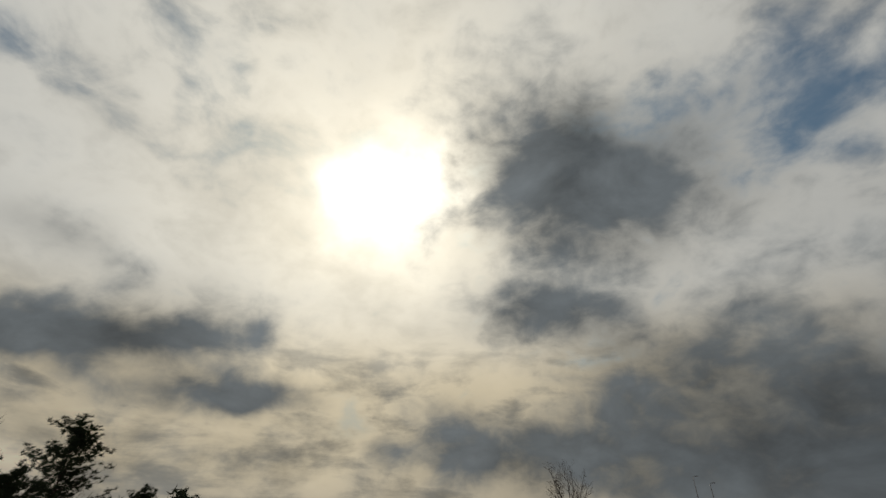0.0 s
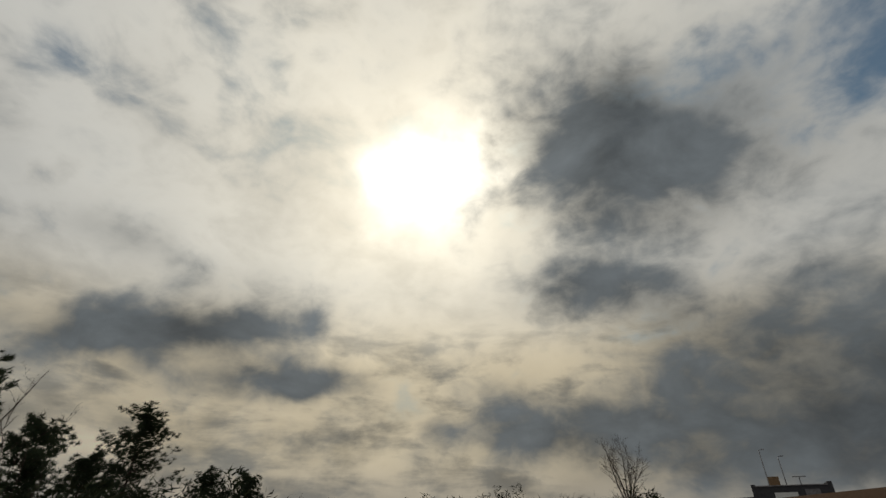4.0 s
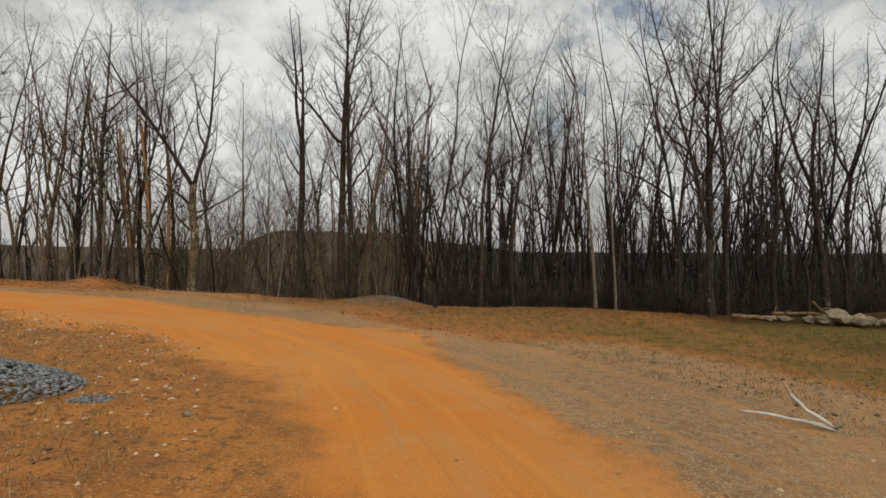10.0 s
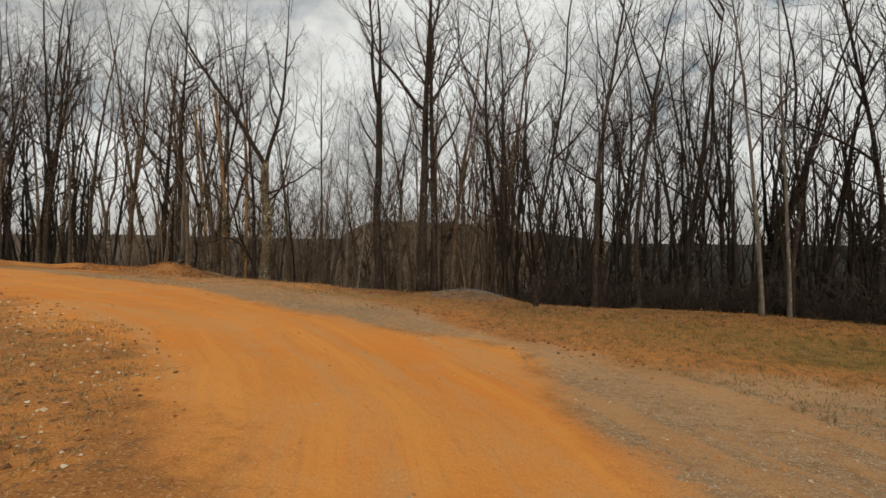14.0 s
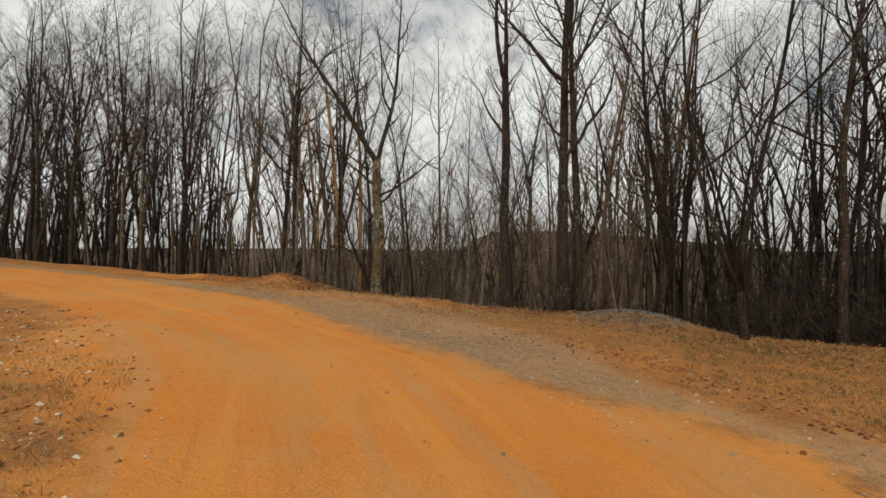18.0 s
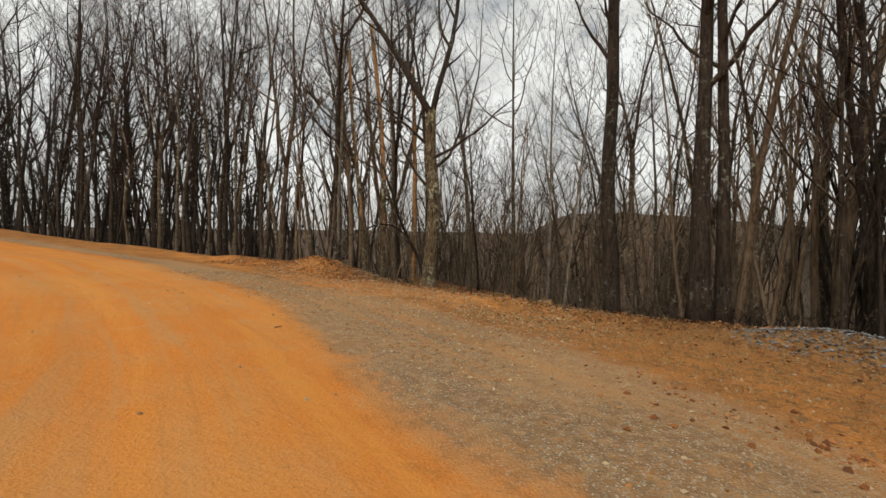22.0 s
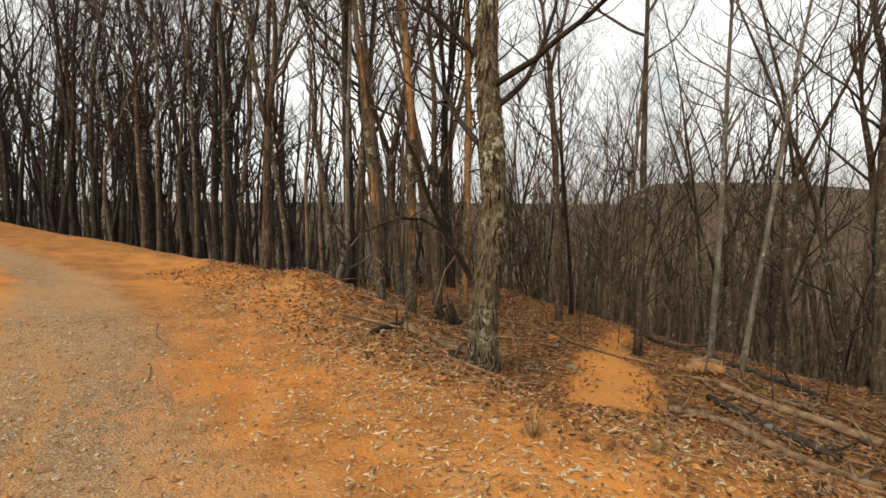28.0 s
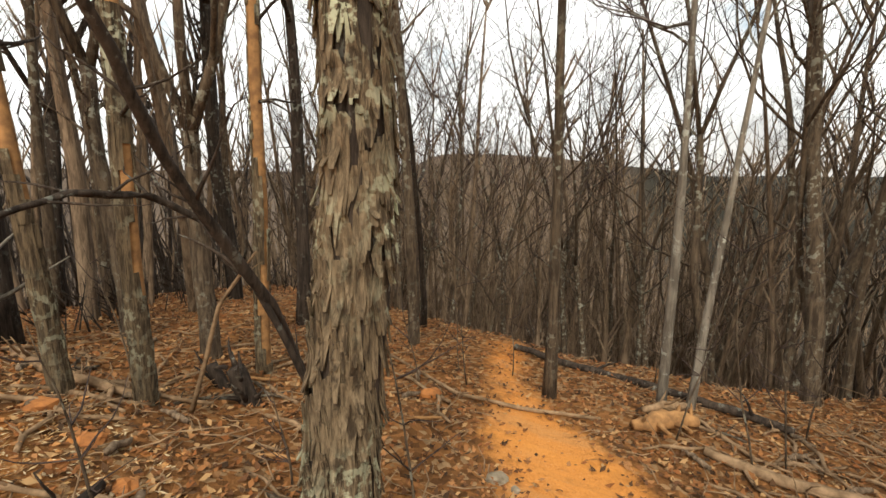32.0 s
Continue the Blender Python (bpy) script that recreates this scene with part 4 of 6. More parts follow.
hero(15.6, -24.6, "thick forked tree with heavy rising limbs", 125, 12.0, 0.14, (0.02, 0.0), 0.24, 0.4, 1.0, BARK_MID, 0.05, 1.3, [(-0.45, -0.15), (0.30, 0.10), (0.0, 0.1)])
hero(10.69, 46.4, "small bare tree with many stems fanning from its foot", 126, 6.0, 0.12, (0.0, 0.0), 0.14, 0.1, 1.9, BARK, 0.06, 1.2, [(0.42, 0.0), (-0.42, 0.1), (0.2, 0.1), (-0.2, 0.0), (0.02, -0.1)])


PINE_KINDS = [pine(201, 9.5, 0.13, 2.5, 0.28, 2.0), pine(202, 7.2, 0.10, 1.9, 0.06, 2.3), pine(203, 9.5, 0.14, 2.8, 0.0, 2.7)]
PINE_SPOTS = [(-29.77, 20.79, 1), (-27.51, 24.15, 0), (-26.11, 28.87, 1), (-26.69, 33.84, 1), (-24.05, 34.75, 0), (-21.74, 39.99, 1), (-19.74, 43.4, 1),
              (-27.72, -14.92, 1), (-28.46, -11.32, 2), (-28.68, -8.05, 2), (-29.45, -5.48, 2), (-30.91, -3.42, 2), (-27.5, -12.9, 2), (-30.5, -9.8, 2), (-29.8, 0.2, 2), (-31.5, 14.5, 2), (-29.5, 17.8, 0), (-33.22, -1.36, 1), (-32.4, 1.78, 2), (-33.37, 4.01, 2),
              (-34.89, 8.46, 1), (-30.47, 10.11, 2), (-33.0, 12.27, 1), (-36.18, 6.46, 0)]
seen_kinds = set()
pine_rng = random.Random(5)
for x, y, k in PINE_SPOTS:
    ob = stand(PINE_KINDS[k], x, y, pine_rng.uniform(0, 6.28), pine_rng.uniform(0.95, 1.15) * (1.12 if y < 0 else 0.9 if y < 20 else 1.0), k not in seen_kinds)
    seen_kinds.add(k)
    tagged(ob, "dark green scrubby pine at the edge of the field", "tree", "pines beyond the field")


# ---------------------------------------------------------------- woods behind
def spots_for(rng, count, pick, least, clear=0.7):
    """Places on the ground at least so far beyond the rim and clear of the trees that stand singly."""
    out = []
    taken = np.array(placed)
    while len(out) < count:
        p = np.array([pick(rng) for _ in range(count)])
        far = beyond_rim(p[:, 0], p[:, 1]) > least
        gap = np.min(np.hypot(p[:, 0, None] - taken[None, :, 0], p[:, 1, None] - taken[None, :, 1]), 1) > clear
        near_trail = (p[:, 0] > 7.0) & (p[:, 0] < 17.0) & (p[:, 1] > -31.5) & (p[:, 1] < -19)
        p = p[far & gap & ~near_trail]
        out += [(float(x), float(y), float(z)) for (x, y), z in zip(p, land(p[:, 0], p[:, 1]))]
    return out[:count]


def back_woods(name, count, pick, seed, low, high, label, full=True, mat=None):
    rng = random.Random(seed)
    s = Shape()
    for x, y, z in spots_for(rng, count, pick, 2.5):
        h = rng.uniform(low, high)
        r = h * rng.uniform(0.005, 0.0125)
        p = bend(Vector((x, y, z - 0.3)), Vector((rng.uniform(-0.16, 0.16), rng.uniform(-0.16, 0.16), 1)), h, 5, rng, 0.085, 0.03)
        s.tube(p, [r * (1 - 0.17 * j) for j in range(6)], 4, False)
        for _ in range(rng.randint(9, 15) if full else 7):
            f = rng.uniform(0.25, 1.0) * 5
            i = min(int(f), 4)
            q = p[i].lerp(p[i + 1], f - i)
            a = rng.uniform(0, 6.28)
            e = q + Vector((math.cos(a) * 0.45, math.sin(a) * 0.45, 0.9)) * h * rng.uniform(0.06, 0.2)
            s.spike(q, e, r * 0.4)
            for _ in range(2 if full else 0):
                g = q.lerp(e, rng.uniform(0.3, 0.8))
                s.spike(g, g + Vector((rng.uniform(-0.5, 0.5), rng.uniform(-0.5, 0.5), 0.6)) * h * 0.07, r * 0.2)
    return tagged(new(name, s.mesh(name, mat or FAR_WOOD)), label, "woods", kind="stuff")


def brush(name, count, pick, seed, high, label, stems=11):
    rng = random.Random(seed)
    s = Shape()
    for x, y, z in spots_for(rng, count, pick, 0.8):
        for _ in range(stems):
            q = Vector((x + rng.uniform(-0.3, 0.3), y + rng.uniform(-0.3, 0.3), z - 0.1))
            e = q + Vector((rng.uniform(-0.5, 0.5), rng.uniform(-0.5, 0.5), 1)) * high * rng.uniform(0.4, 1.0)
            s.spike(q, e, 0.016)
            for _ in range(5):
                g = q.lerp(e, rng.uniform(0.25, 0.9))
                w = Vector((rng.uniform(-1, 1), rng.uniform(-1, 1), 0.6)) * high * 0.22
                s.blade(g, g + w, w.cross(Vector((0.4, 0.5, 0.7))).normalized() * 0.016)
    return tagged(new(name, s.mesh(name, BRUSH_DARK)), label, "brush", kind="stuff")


def slope_near(rng):
    x = rng.uniform(-44, 47)
    x = x if x < 2 else x + 20
    return x, -rng.uniform(17, 62) + max(0.0, x - 24) * 0.45


def rim_west(rng):
    return rng.uniform(-25, 3), -rng.uniform(17, 31)


def rim_east(rng):
    x = rng.uniform(30, 66)
    return x, -rng.uniform(22, 36) + max(0.0, x - 24) * 0.38


def slope_trail(rng):
    return rng.uniform(2, 22), -rng.uniform(24, 50)


def below_trail(rng):
    return rng.uniform(-8, 34), -rng.uniform(32, 64)


def slope_far(rng):
    return rng.uniform(-110, 150), -rng.uniform(45, 190)


def west_side(rng):
    a = radians(rng.uniform(-128, -40))
    r = rng.uniform(34, 95)
    return math.sin(a) * r, math.cos(a) * r


def north_side(rng):
    a = radians(rng.uniform(-130, 35))
    r = rng.uniform(22, 48)
    return math.sin(a) * r, math.cos(a) * r


def far_north(rng):
    a = radians(rng.uniform(-75, 25))
    r = rng.uniform(190, 380)
    return math.sin(a) * r, math.cos(a) * r


def rim_dark(rng):
    return rng.uniform(-26, 1.0), -rng.uniform(17, 31)


def hill_side(rng):
    return rng.uniform(-160, 190), -rng.uniform(300, 440)


def rim_side(rng):
    return rng.uniform(-26, 34), -rng.uniform(16, 34)


back_woods("woods", 760, slope_near, 71, 7, 13, "bare trunks crowding the slope below the rim")
back_woods("woods", 330, slope_trail, 69, 7, 13, "grey-brown trunks on the slope either side of the trail", True, GREY_WOOD)
back_woods("woods", 520, below_trail, 70, 7, 13, "grey bare trunks crowding the slope below the trail", False, GREY_WOOD)
back_woods("woods", 1150, slope_far, 72, 8, 14, "grey-brown bare woods filling the valley", False, GREY_WOOD)
back_woods("woods", 280, rim_west, 67, 6, 11, "close-set dark trees along the west rim")
back_woods("woods", 150, rim_east, 68, 8, 13, "close-set dark trees below the road to the east")
back_woods("woods", 850, west_side, 73, 5, 10, "bare woods around the field")
back_woods("woods", 1100, far_north, 74, 8, 12, "distant bare woods on the ridge", False)
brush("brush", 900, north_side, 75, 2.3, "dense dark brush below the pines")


def thicket(name, count, pick, seed, low, high, label):
    """Evergreen bushes that close the gaps under the trees."""
    rng = random.Random(seed)
    s = Shape()
    for x, y, z in spots_for(rng, count, pick, 0.6, 0.2):
        h, wide = rng.uniform(low, high), rng.uniform(0.9, 1.6)
        for _ in range(120):
            a, f = rng.uniform(0, 6.28), rng.random()
            r = wide * math.sqrt(rng.random()) * (1 - 0.55 * f)
            c = Vector((x + r * math.cos(a), y + r * math.sin(a), z - 0.1 + h * f))
            w = Vector((rng.uniform(-1, 1), rng.uniform(-1, 1), rng.uniform(-0.2, 1))).normalized() * rng.uniform(0.22, 0.5)
            s.blade(c, c + w, w.cross(Vector((0.2, 0.7, 0.4))).normalized() * 0.045)
    return tagged(new(name, s.mesh(name, NEEDLES)), label, "brush", kind="stuff")


def under_pines(rng):
    a = radians(rng.uniform(-122, -22))
    r = rng.uniform(21, 42)
    return math.sin(a) * r, math.cos(a) * r


def north_scrub(rng):
    a = radians(rng.uniform(-44, 3))
    r = rng.uniform(48, 75)
    return math.sin(a) * r, math.cos(a) * r


def north_edge(rng):
    a = radians(rng.uniform(-40, 16))
    r = rng.uniform(44, 75)
    return math.sin(a) * r, math.cos(a) * r


thicket("thicket", 900, under_pines, 79, 1.6, 3.4, "black-green thicket under the pines")
thicket("thicket", 260, north_scrub, 82, 2.6, 4.8, "dark evergreen scrub at the foot of the north woods")
thicket("thicket", 300, north_edge, 80, 1.2, 2.4, "dark evergreen scrub along the north edge")
# added along the rim so that its dark colour gives the shade between trunks
brush("brush", 1900, rim_dark, 77, 2.3, "brush added at the rim, coloured dark for shade between trunks", 8)
back_woods("woods", 900, hill_side, 78, 9, 14, "bare woods on the hill across the valley", False)
brush("brush", 700, rim_side, 76, 1.2, "thin saplings and brush among the trunks", 4)


# ---------------------------------------------------------------- trees beside the trail
def shaggy_tree(x, y):
    """The hickory at the head of the trail, with long plates of bark peeling off its trunk."""
    rng = random.Random(301)
    root = new("hickory_tree")
    trunk, wood, twigs, plates = Shape(), Shape(), Shape(), Shape()
    height, top = 12.8, 5.3
    n = 44
    pts = [Vector((0.05 * math.sin(j * 0.21), 0.04 * math.sin(j * 0.17 + 1), -0.35 + (top + 0.35) * j / n)) for j in range(n + 1)]
    radii = [0.188 - 0.066 * j / n for j in range(n + 1)]
    for j, k in enumerate((1.55, 1.42, 1.30, 1.20, 1.13, 1.08, 1.04, 1.02)):
        radii[j] *= k

    def ridges(k, s):
        return 1 + 0.05 * math.sin(s * 2.1 + k * 0.5) + 0.045 * math.sin(s * 5.3 + k * 0.23) + rng.uniform(-0.02, 0.02)

    trunk.tube(pts, radii, 26, True, ridges)
    for k in range(1350):
        z = rng.uniform(-0.05, top)
        i = min(int((z + 0.35) / (top + 0.35) * n), n - 1)
        c, r = pts[i], radii[i] * 1.02
        ang = rng.uniform(0, 2 * math.pi)
        ln, half = rng.uniform(0.12, 0.42), rng.uniform(0.010, 0.036)
        lift = rng.uniform(0.008, 0.060) * rng.random() ** 0.5
        tilt = rng.uniform(-0.12, 0.12)
        base = len(plates.v)
        for m in range(4):
            f = m / 3
            rr = r + 0.006 + lift * (abs(f - 0.35) * 1.5) ** 1.6
            zz = z + ln * (0.5 - f)
            w = half * (0.40, 1.0, 0.9, 0.30)[m] * rng.uniform(0.75, 1.2)
            for sg in (-1, 1):
                a = ang + tilt * (f - 0.5) + sg * w / r
                plates.v.append(Vector((c.x + rr * math.cos(a), c.y + rr * math.sin(a), zz)))
            for sg in (-1, 1):
                a = ang + tilt * (f - 0.5) + sg * w * 0.8 / r
                plates.v.append(Vector((c.x + (rr - 0.010) * math.cos(a), c.y + (rr - 0.010) * math.sin(a), zz)))
        for m in range(3):
            q = base + m * 4
            plates.f += [(q, q + 1, q + 5, q + 4), (q + 1, q + 3, q + 7, q + 5), (q + 2, q, q + 4, q + 6)]
        plates.f += [(base + 12, base + 13, base + 15, base + 14), (base + 1, base, base + 2, base + 3)]
    for w, size in (((0.42, 0.26), 0.85), ((-0.10, -0.10), 0.72)):
        arm = bend(pts[-1] - Vector((0, 0, 0.1)), Vector((w[0], w[1], 1)), height - top, 10, rng, 0.08, 0.05)
        ar = [radii[-1] * size * (1 - 0.88 * j / 10) for j in range(11)]
        trunk.tube(arm, ar, 9, True)
        grow(wood, twigs, arm, ar, rng, 0, 1.0, 0.1)
    for z, w, ln in ((3.1, (0.9, -0.2, 0.35), 3.2), (3.7, (-0.8, -0.4, 0.5), 2.6), (4.3, (0.5, 0.8, 0.5), 2.4), (4.0, (-0.9, 0.3, 0.3), 3.0)):
        b = bend(Vector((0, 0, z)), Vector(w), ln, 8, rng, 0.28, 0.06)
        rr = [0.05 * (1 - 0.8 * j / 8) for j in range(9)]
        wood.tube(b, rr, 7, False)
        grow(wood, twigs, b, rr, rng, 1, 1.0, 0.15)
    # trunk in the dark bark: shade between the plates comes from its colour
    stem = part("trunk", trunk, BARK, root)
    tagged(part("bark_plate", plates, BARK_SHAGGY, stem, "long grey plates of peeling bark", False), kind="stuff")
    two_tone("crown", wood, twigs, BARK, root)
    stand(root, x, y, 0, 1, True)
    return tagged(root, "hickory with shaggy grey bark plates and pale lichen", "tree")


shaggy_tree(12.14, -21.73)


def snag(x, y, seed, height, girth, lean, bare_from, label):
    """A dead standing trunk that has lost part of its bark; the bark that is left stands proud."""
    rng = random.Random(seed)
    root = new("dead_tree")
    wood, rind = Shape(), Shape()
    n, sides = 40, 12
    pts = bend(Vector((0, 0, -0.3)), Vector((lean[0], lean[1], 1)), height + 0.3, n, rng, 0.016, 0.008)
    radii = [girth * (1 - 0.5 * j / n) * (1.25 if j == 0 else 1) for j in range(n + 1)]
    wood.tube(pts, radii, sides, True, lambda k, s: 1 + 0.06 * math.sin(s * 3.1 + k * 0.4))
    for k in range(n):
        for s in range(sides):
            f = k / n
            strip = math.sin(s * 0.52 + seed + f * 2.0) + 0.8 * math.sin(k * 0.55 + s * 0.35 + seed * 2)
            if strip + rng.uniform(-0.5, 0.5) < (0.75 if f < bare_from else -0.15):
                base = len(rind.v)
                for kk in (k, k + 1):
                    t = Vector((0, 0, 1))
                    for ss in (s, s + 1):
                        a = 2 * math.pi * ss / sides + 0.4
                        r = radii[kk] + 0.008 + 0.020 * rng.random()
                        rind.v.append(pts[kk] + Vector((math.cos(a) * r, math.sin(a) * r, 0)))
                        rind.v.append(pts[kk] + Vector((math.cos(a), math.sin(a), 0)) * (radii[kk] * 0.97))
                b = base
                rind.f += [(b, b + 2, b + 6, b + 4), (b, b + 4, b + 5, b + 1), (b + 2, b + 3, b + 7, b + 6), (b + 4, b + 6, b + 7, b + 5), (b, b + 1, b + 3, b + 2)]
    for _ in range(7):
        i = rng.randint(n // 3, n - 2)
        a = rng.uniform(0, 6.28)
        b = bend(pts[i], Vector((math.cos(a), math.sin(a), rng.uniform(-0.1, 0.7))), rng.uniform(0.3, 1.3), 4, rng, 0.3, 0.0)
        stub = Shape()
        stub.tube(b, [0.022, 0.017, 0.012, 0.008, 0.004], 5, False)
        part("branch_stub", stub, BARK, root)
    stem = part("trunk", wood, BARE_WOOD, root, "bare orange-brown wood")
    tagged(part("bark", rind, BARK_LICHEN, stem, "remaining grey bark with lichen", False), kind="stuff")
    stand(root, x, y, 0, 1, True)
    return tagged(root, label, "tree")


snag(15.2, -22.5, 311, 7.5, 0.070, (0.06, 0.03), 0.25, "leaning dead tree with orange bare wood showing")
snag(14.85, -22.95, 312, 8.5, 0.085, (0.0, 0.0), 0.42, "dead tree with lichen below and orange wood above")
snag(14.75, -24.5, 313, 8.0, 0.085, (-0.02, 0.0), 0.24, "dead tree with a long strip of bare orange wood")


def curved(name, pts, radii, mat, label, category, sides=8, twig_count=0, seed=1, twig=0.35, group=""):
    """A log, limb or stick along the points given."""
    rng = random.Random(seed)
    root = new(name)
    s = Shape()
    line = [Vector(p) for p in pts]
    fine, rr = [], []
    for k in range(len(line) - 1):
        for m in range(4):
            fine.append(line[k].lerp(line[k + 1], m / 4) + Vector((rng.uniform(-1, 1), rng.uniform(-1, 1), rng.uniform(-1, 1))) * radii[k] * 0.25)
            rr.append((radii[k] + (radii[k + 1] - radii[k]) * m / 4) * rng.uniform(0.9, 1.1))
    fine.append(line[-1])
    rr.append(radii[-1])
    s.tube(fine, rr, sides, True, lambda k, q: 1 + 0.07 * math.sin(q * 2.2 + k))
    stem = part("stem", s, mat, root)
    for k in range(twig_count):
        i = rng.randint(1, len(fine) - 2)
        axis = (fine[i + 1] - fine[i]).normalized()
        w = axis * 0.5 + Vector((rng.uniform(-1, 1), rng.uniform(-1, 1), rng.uniform(-0.2, 0.9)))
        b = bend(fine[i], w, twig * rng.uniform(0.6, 1.5), 5, rng, 0.3, 0.02)
        t = Shape()
        t.tube(b, [max(rr[i] * 0.5, 0.004) * (1 - 0.16 * j) for j in range(6)], 5, True)
        part("side_branch", t, mat, stem)
    return tagged(root, label, category, group)


def lay(points, up):
    """Plan points laid on the ground, raised by up."""
    return [(x, y, ground_z(x, y) + up) for x, y in points]


foot = ground_z(17.3, -22.9)
curved("bent_tree_stem", [(17.3, -22.9, foot - 0.2), (17.08, -22.98, foot + 0.5), (16.95, -23.02, foot + 1.1), (16.96, -23.02, foot + 2.4), (16.88, -23.05, foot + 4.5), (16.8, -23.1, foot + 8.0)],
       [0.095, 0.072, 0.062, 0.056, 0.046, 0.02], BARK_PALE, "pale young tree with a bowed foot", "tree", 9, 12, 321, 1.1)
hero(19.0, -22.1, "pale grey tree that divides into three upright stems", 127, 12.5, 0.13, (-0.02, 0.0), 0.27, 0.4, 0.85, BARK_MID, 0.04, 1.4, [(0.16, 0.1), (-0.14, 0.02), (0.02, -0.15)])
curved("leaning_dead_limb", [(13.75, -24.1, ground_z(13.75, -24.1) - 0.05), (13.64, -23.19, 0.6), (13.69, -22.23, 1.83), (13.55, -21.7, 2.55), (13.5, -21.2, 3.3)],
       [0.052, 0.048, 0.042, 0.036, 0.025], BARK, "dead grey limb leaning across the dead trees", "branch", 8, 7, 322, 0.7)
curved("dead_branch", [(13.30, -23.6, ground_z(13.3, -23.6)), (13.62, -23.11, 0.6), (14.0, -23.0, 1.30), (14.25, -22.6, 1.56), (14.37, -22.1, 1.60), (14.4, -21.5, 1.42), (14.6, -20.9, 1.2)],
       [0.034, 0.034, 0.032, 0.03, 0.026, 0.018, 0.008], BARK, "dark arched dead branch with many side twigs", "branch", 7, 16, 323, 0.55)
curved("leaning_stick", [(14.5, -23.1, ground_z(14.5, -23.1)), (14.2, -23.2, 0.55), (13.85, -23.3, 1.05)], [0.024, 0.020, 0.012], DEAD_WOOD, "broken stick leaning against a dead trunk", "stick", 6, 1, 324)
curved("fallen_log", lay([(12.0, -27.3), (11.0, -27.0), (10.0, -26.7), (9.3, -26.3), (8.5, -25.95)], 0.06), [0.05, 0.055, 0.06, 0.06, 0.05], BARK, "long thin dark log lying in the leaves", "log", 8, 3, 325)
curved("fallen_log", lay([(9.78, -24.7), (9.15, -24.5), (8.55, -24.5), (7.8, -24.2)], 0.05), [0.045, 0.055, 0.06, 0.055], DEAD_WOOD, "barkless pale log lying on the slope", "log", 9, 1, 326)
curved("fallen_pole", lay([(13.67, -25.9), (12.44, -25.1), (11.66, -25.1), (10.74, -25.25)], 0.035), [0.018, 0.024, 0.026, 0.022], DEAD_WOOD, "thin dead pole lying across the trail", "log", 6, 2, 327)
curved("fallen_log", lay([(9.9, -22.6), (9.3, -22.9), (8.6, -22.6), (7.9, -22.1)], 0.05), [0.04, 0.05, 0.05, 0.04], DEAD_WOOD, "weathered log among brush by the rim", "log", 8, 4, 328)
curved("fallen_log", lay([(9.7, -23.9), (9.0, -23.4), (8.2, -23.0)], 0.06), [0.05, 0.055, 0.045], BARK, "dark log in a tangle of sticks", "log", 8, 5, 329)
curved("fallen_log", lay([(13.6, -21.5), (13.0, -21.75), (12.5, -22.0)], 0.05), [0.05, 0.055, 0.05], DEAD_WOOD, "short pale log half buried in leaves", "log", 8, 1, 330)
curved("fallen_log", lay([(13.15, -20.45), (13.45, -21.0), (13.75, -21.65)], 0.045), [0.035, 0.04, 0.03], BARK, "short rotting log on the orange bank", "log", 8, 1, 331)
curved("fallen_log", lay([(16.6, -23.0), (15.7, -22.7), (14.9, -22.9)], 0.06), [0.04, 0.05, 0.04], DEAD_WOOD, "old grey log behind the clay bank", "log", 8, 2, 332)
curved("white_branch", [(-1.95, -4.85, -0.10), (-2.18, -4.60, -0.07), (-2.55, -4.22, -0.09), (-2.36, -4.38, 0.05), (-2.24, -4.46, 0.20)], [0.010, 0.020, 0.024, 0.018, 0.010], WHITE_WOOD,
       "bleached forked branch lying on the gravel", "branch", 6, 3, 333, 0.40)
curved("white_branch", lay([(-5.05, -4.8), (-4.5, -3.8), (-4.15, -3.05), (-4.5, -2.9)], 0.04), [0.008, 0.016, 0.020, 0.010], WHITE_WOOD, "bleached forked branch lying in the grass", "branch", 6, 3, 334, 0.5)
for k, (pts, label) in enumerate(((((12.6, -19.42), (12.85, -19.62)), "split stick lying on the clay"), (((15.6, -18.6), (14.9, -18.35), (14.4, -18.3)), "thin dark stick lying on the gravel"),
                                  (((13.7, -17.9), (13.3, -17.75)), "thin dark twig on the gravel"), (((9.72, -14.35), (9.68, -14.43)), "small dark clod of bark on the clay"),
                                  (((13.0, -20.2), (13.4, -20.6)), "broken stick on the bank"), (((12.1, -20.3), (12.3, -20.6)), "pale splinter beside the hickory"),
                                  (((9.1, -20.7), (8.3, -20.9), (7.6, -20.8)), "long thin stick at the rim"))):
    curved("stick", lay(pts, 0.012), [0.011] * (len(pts) - 1) + [0.006], DEAD_WOOD, label, "stick", 6, 0, 340 + k, 0.12)


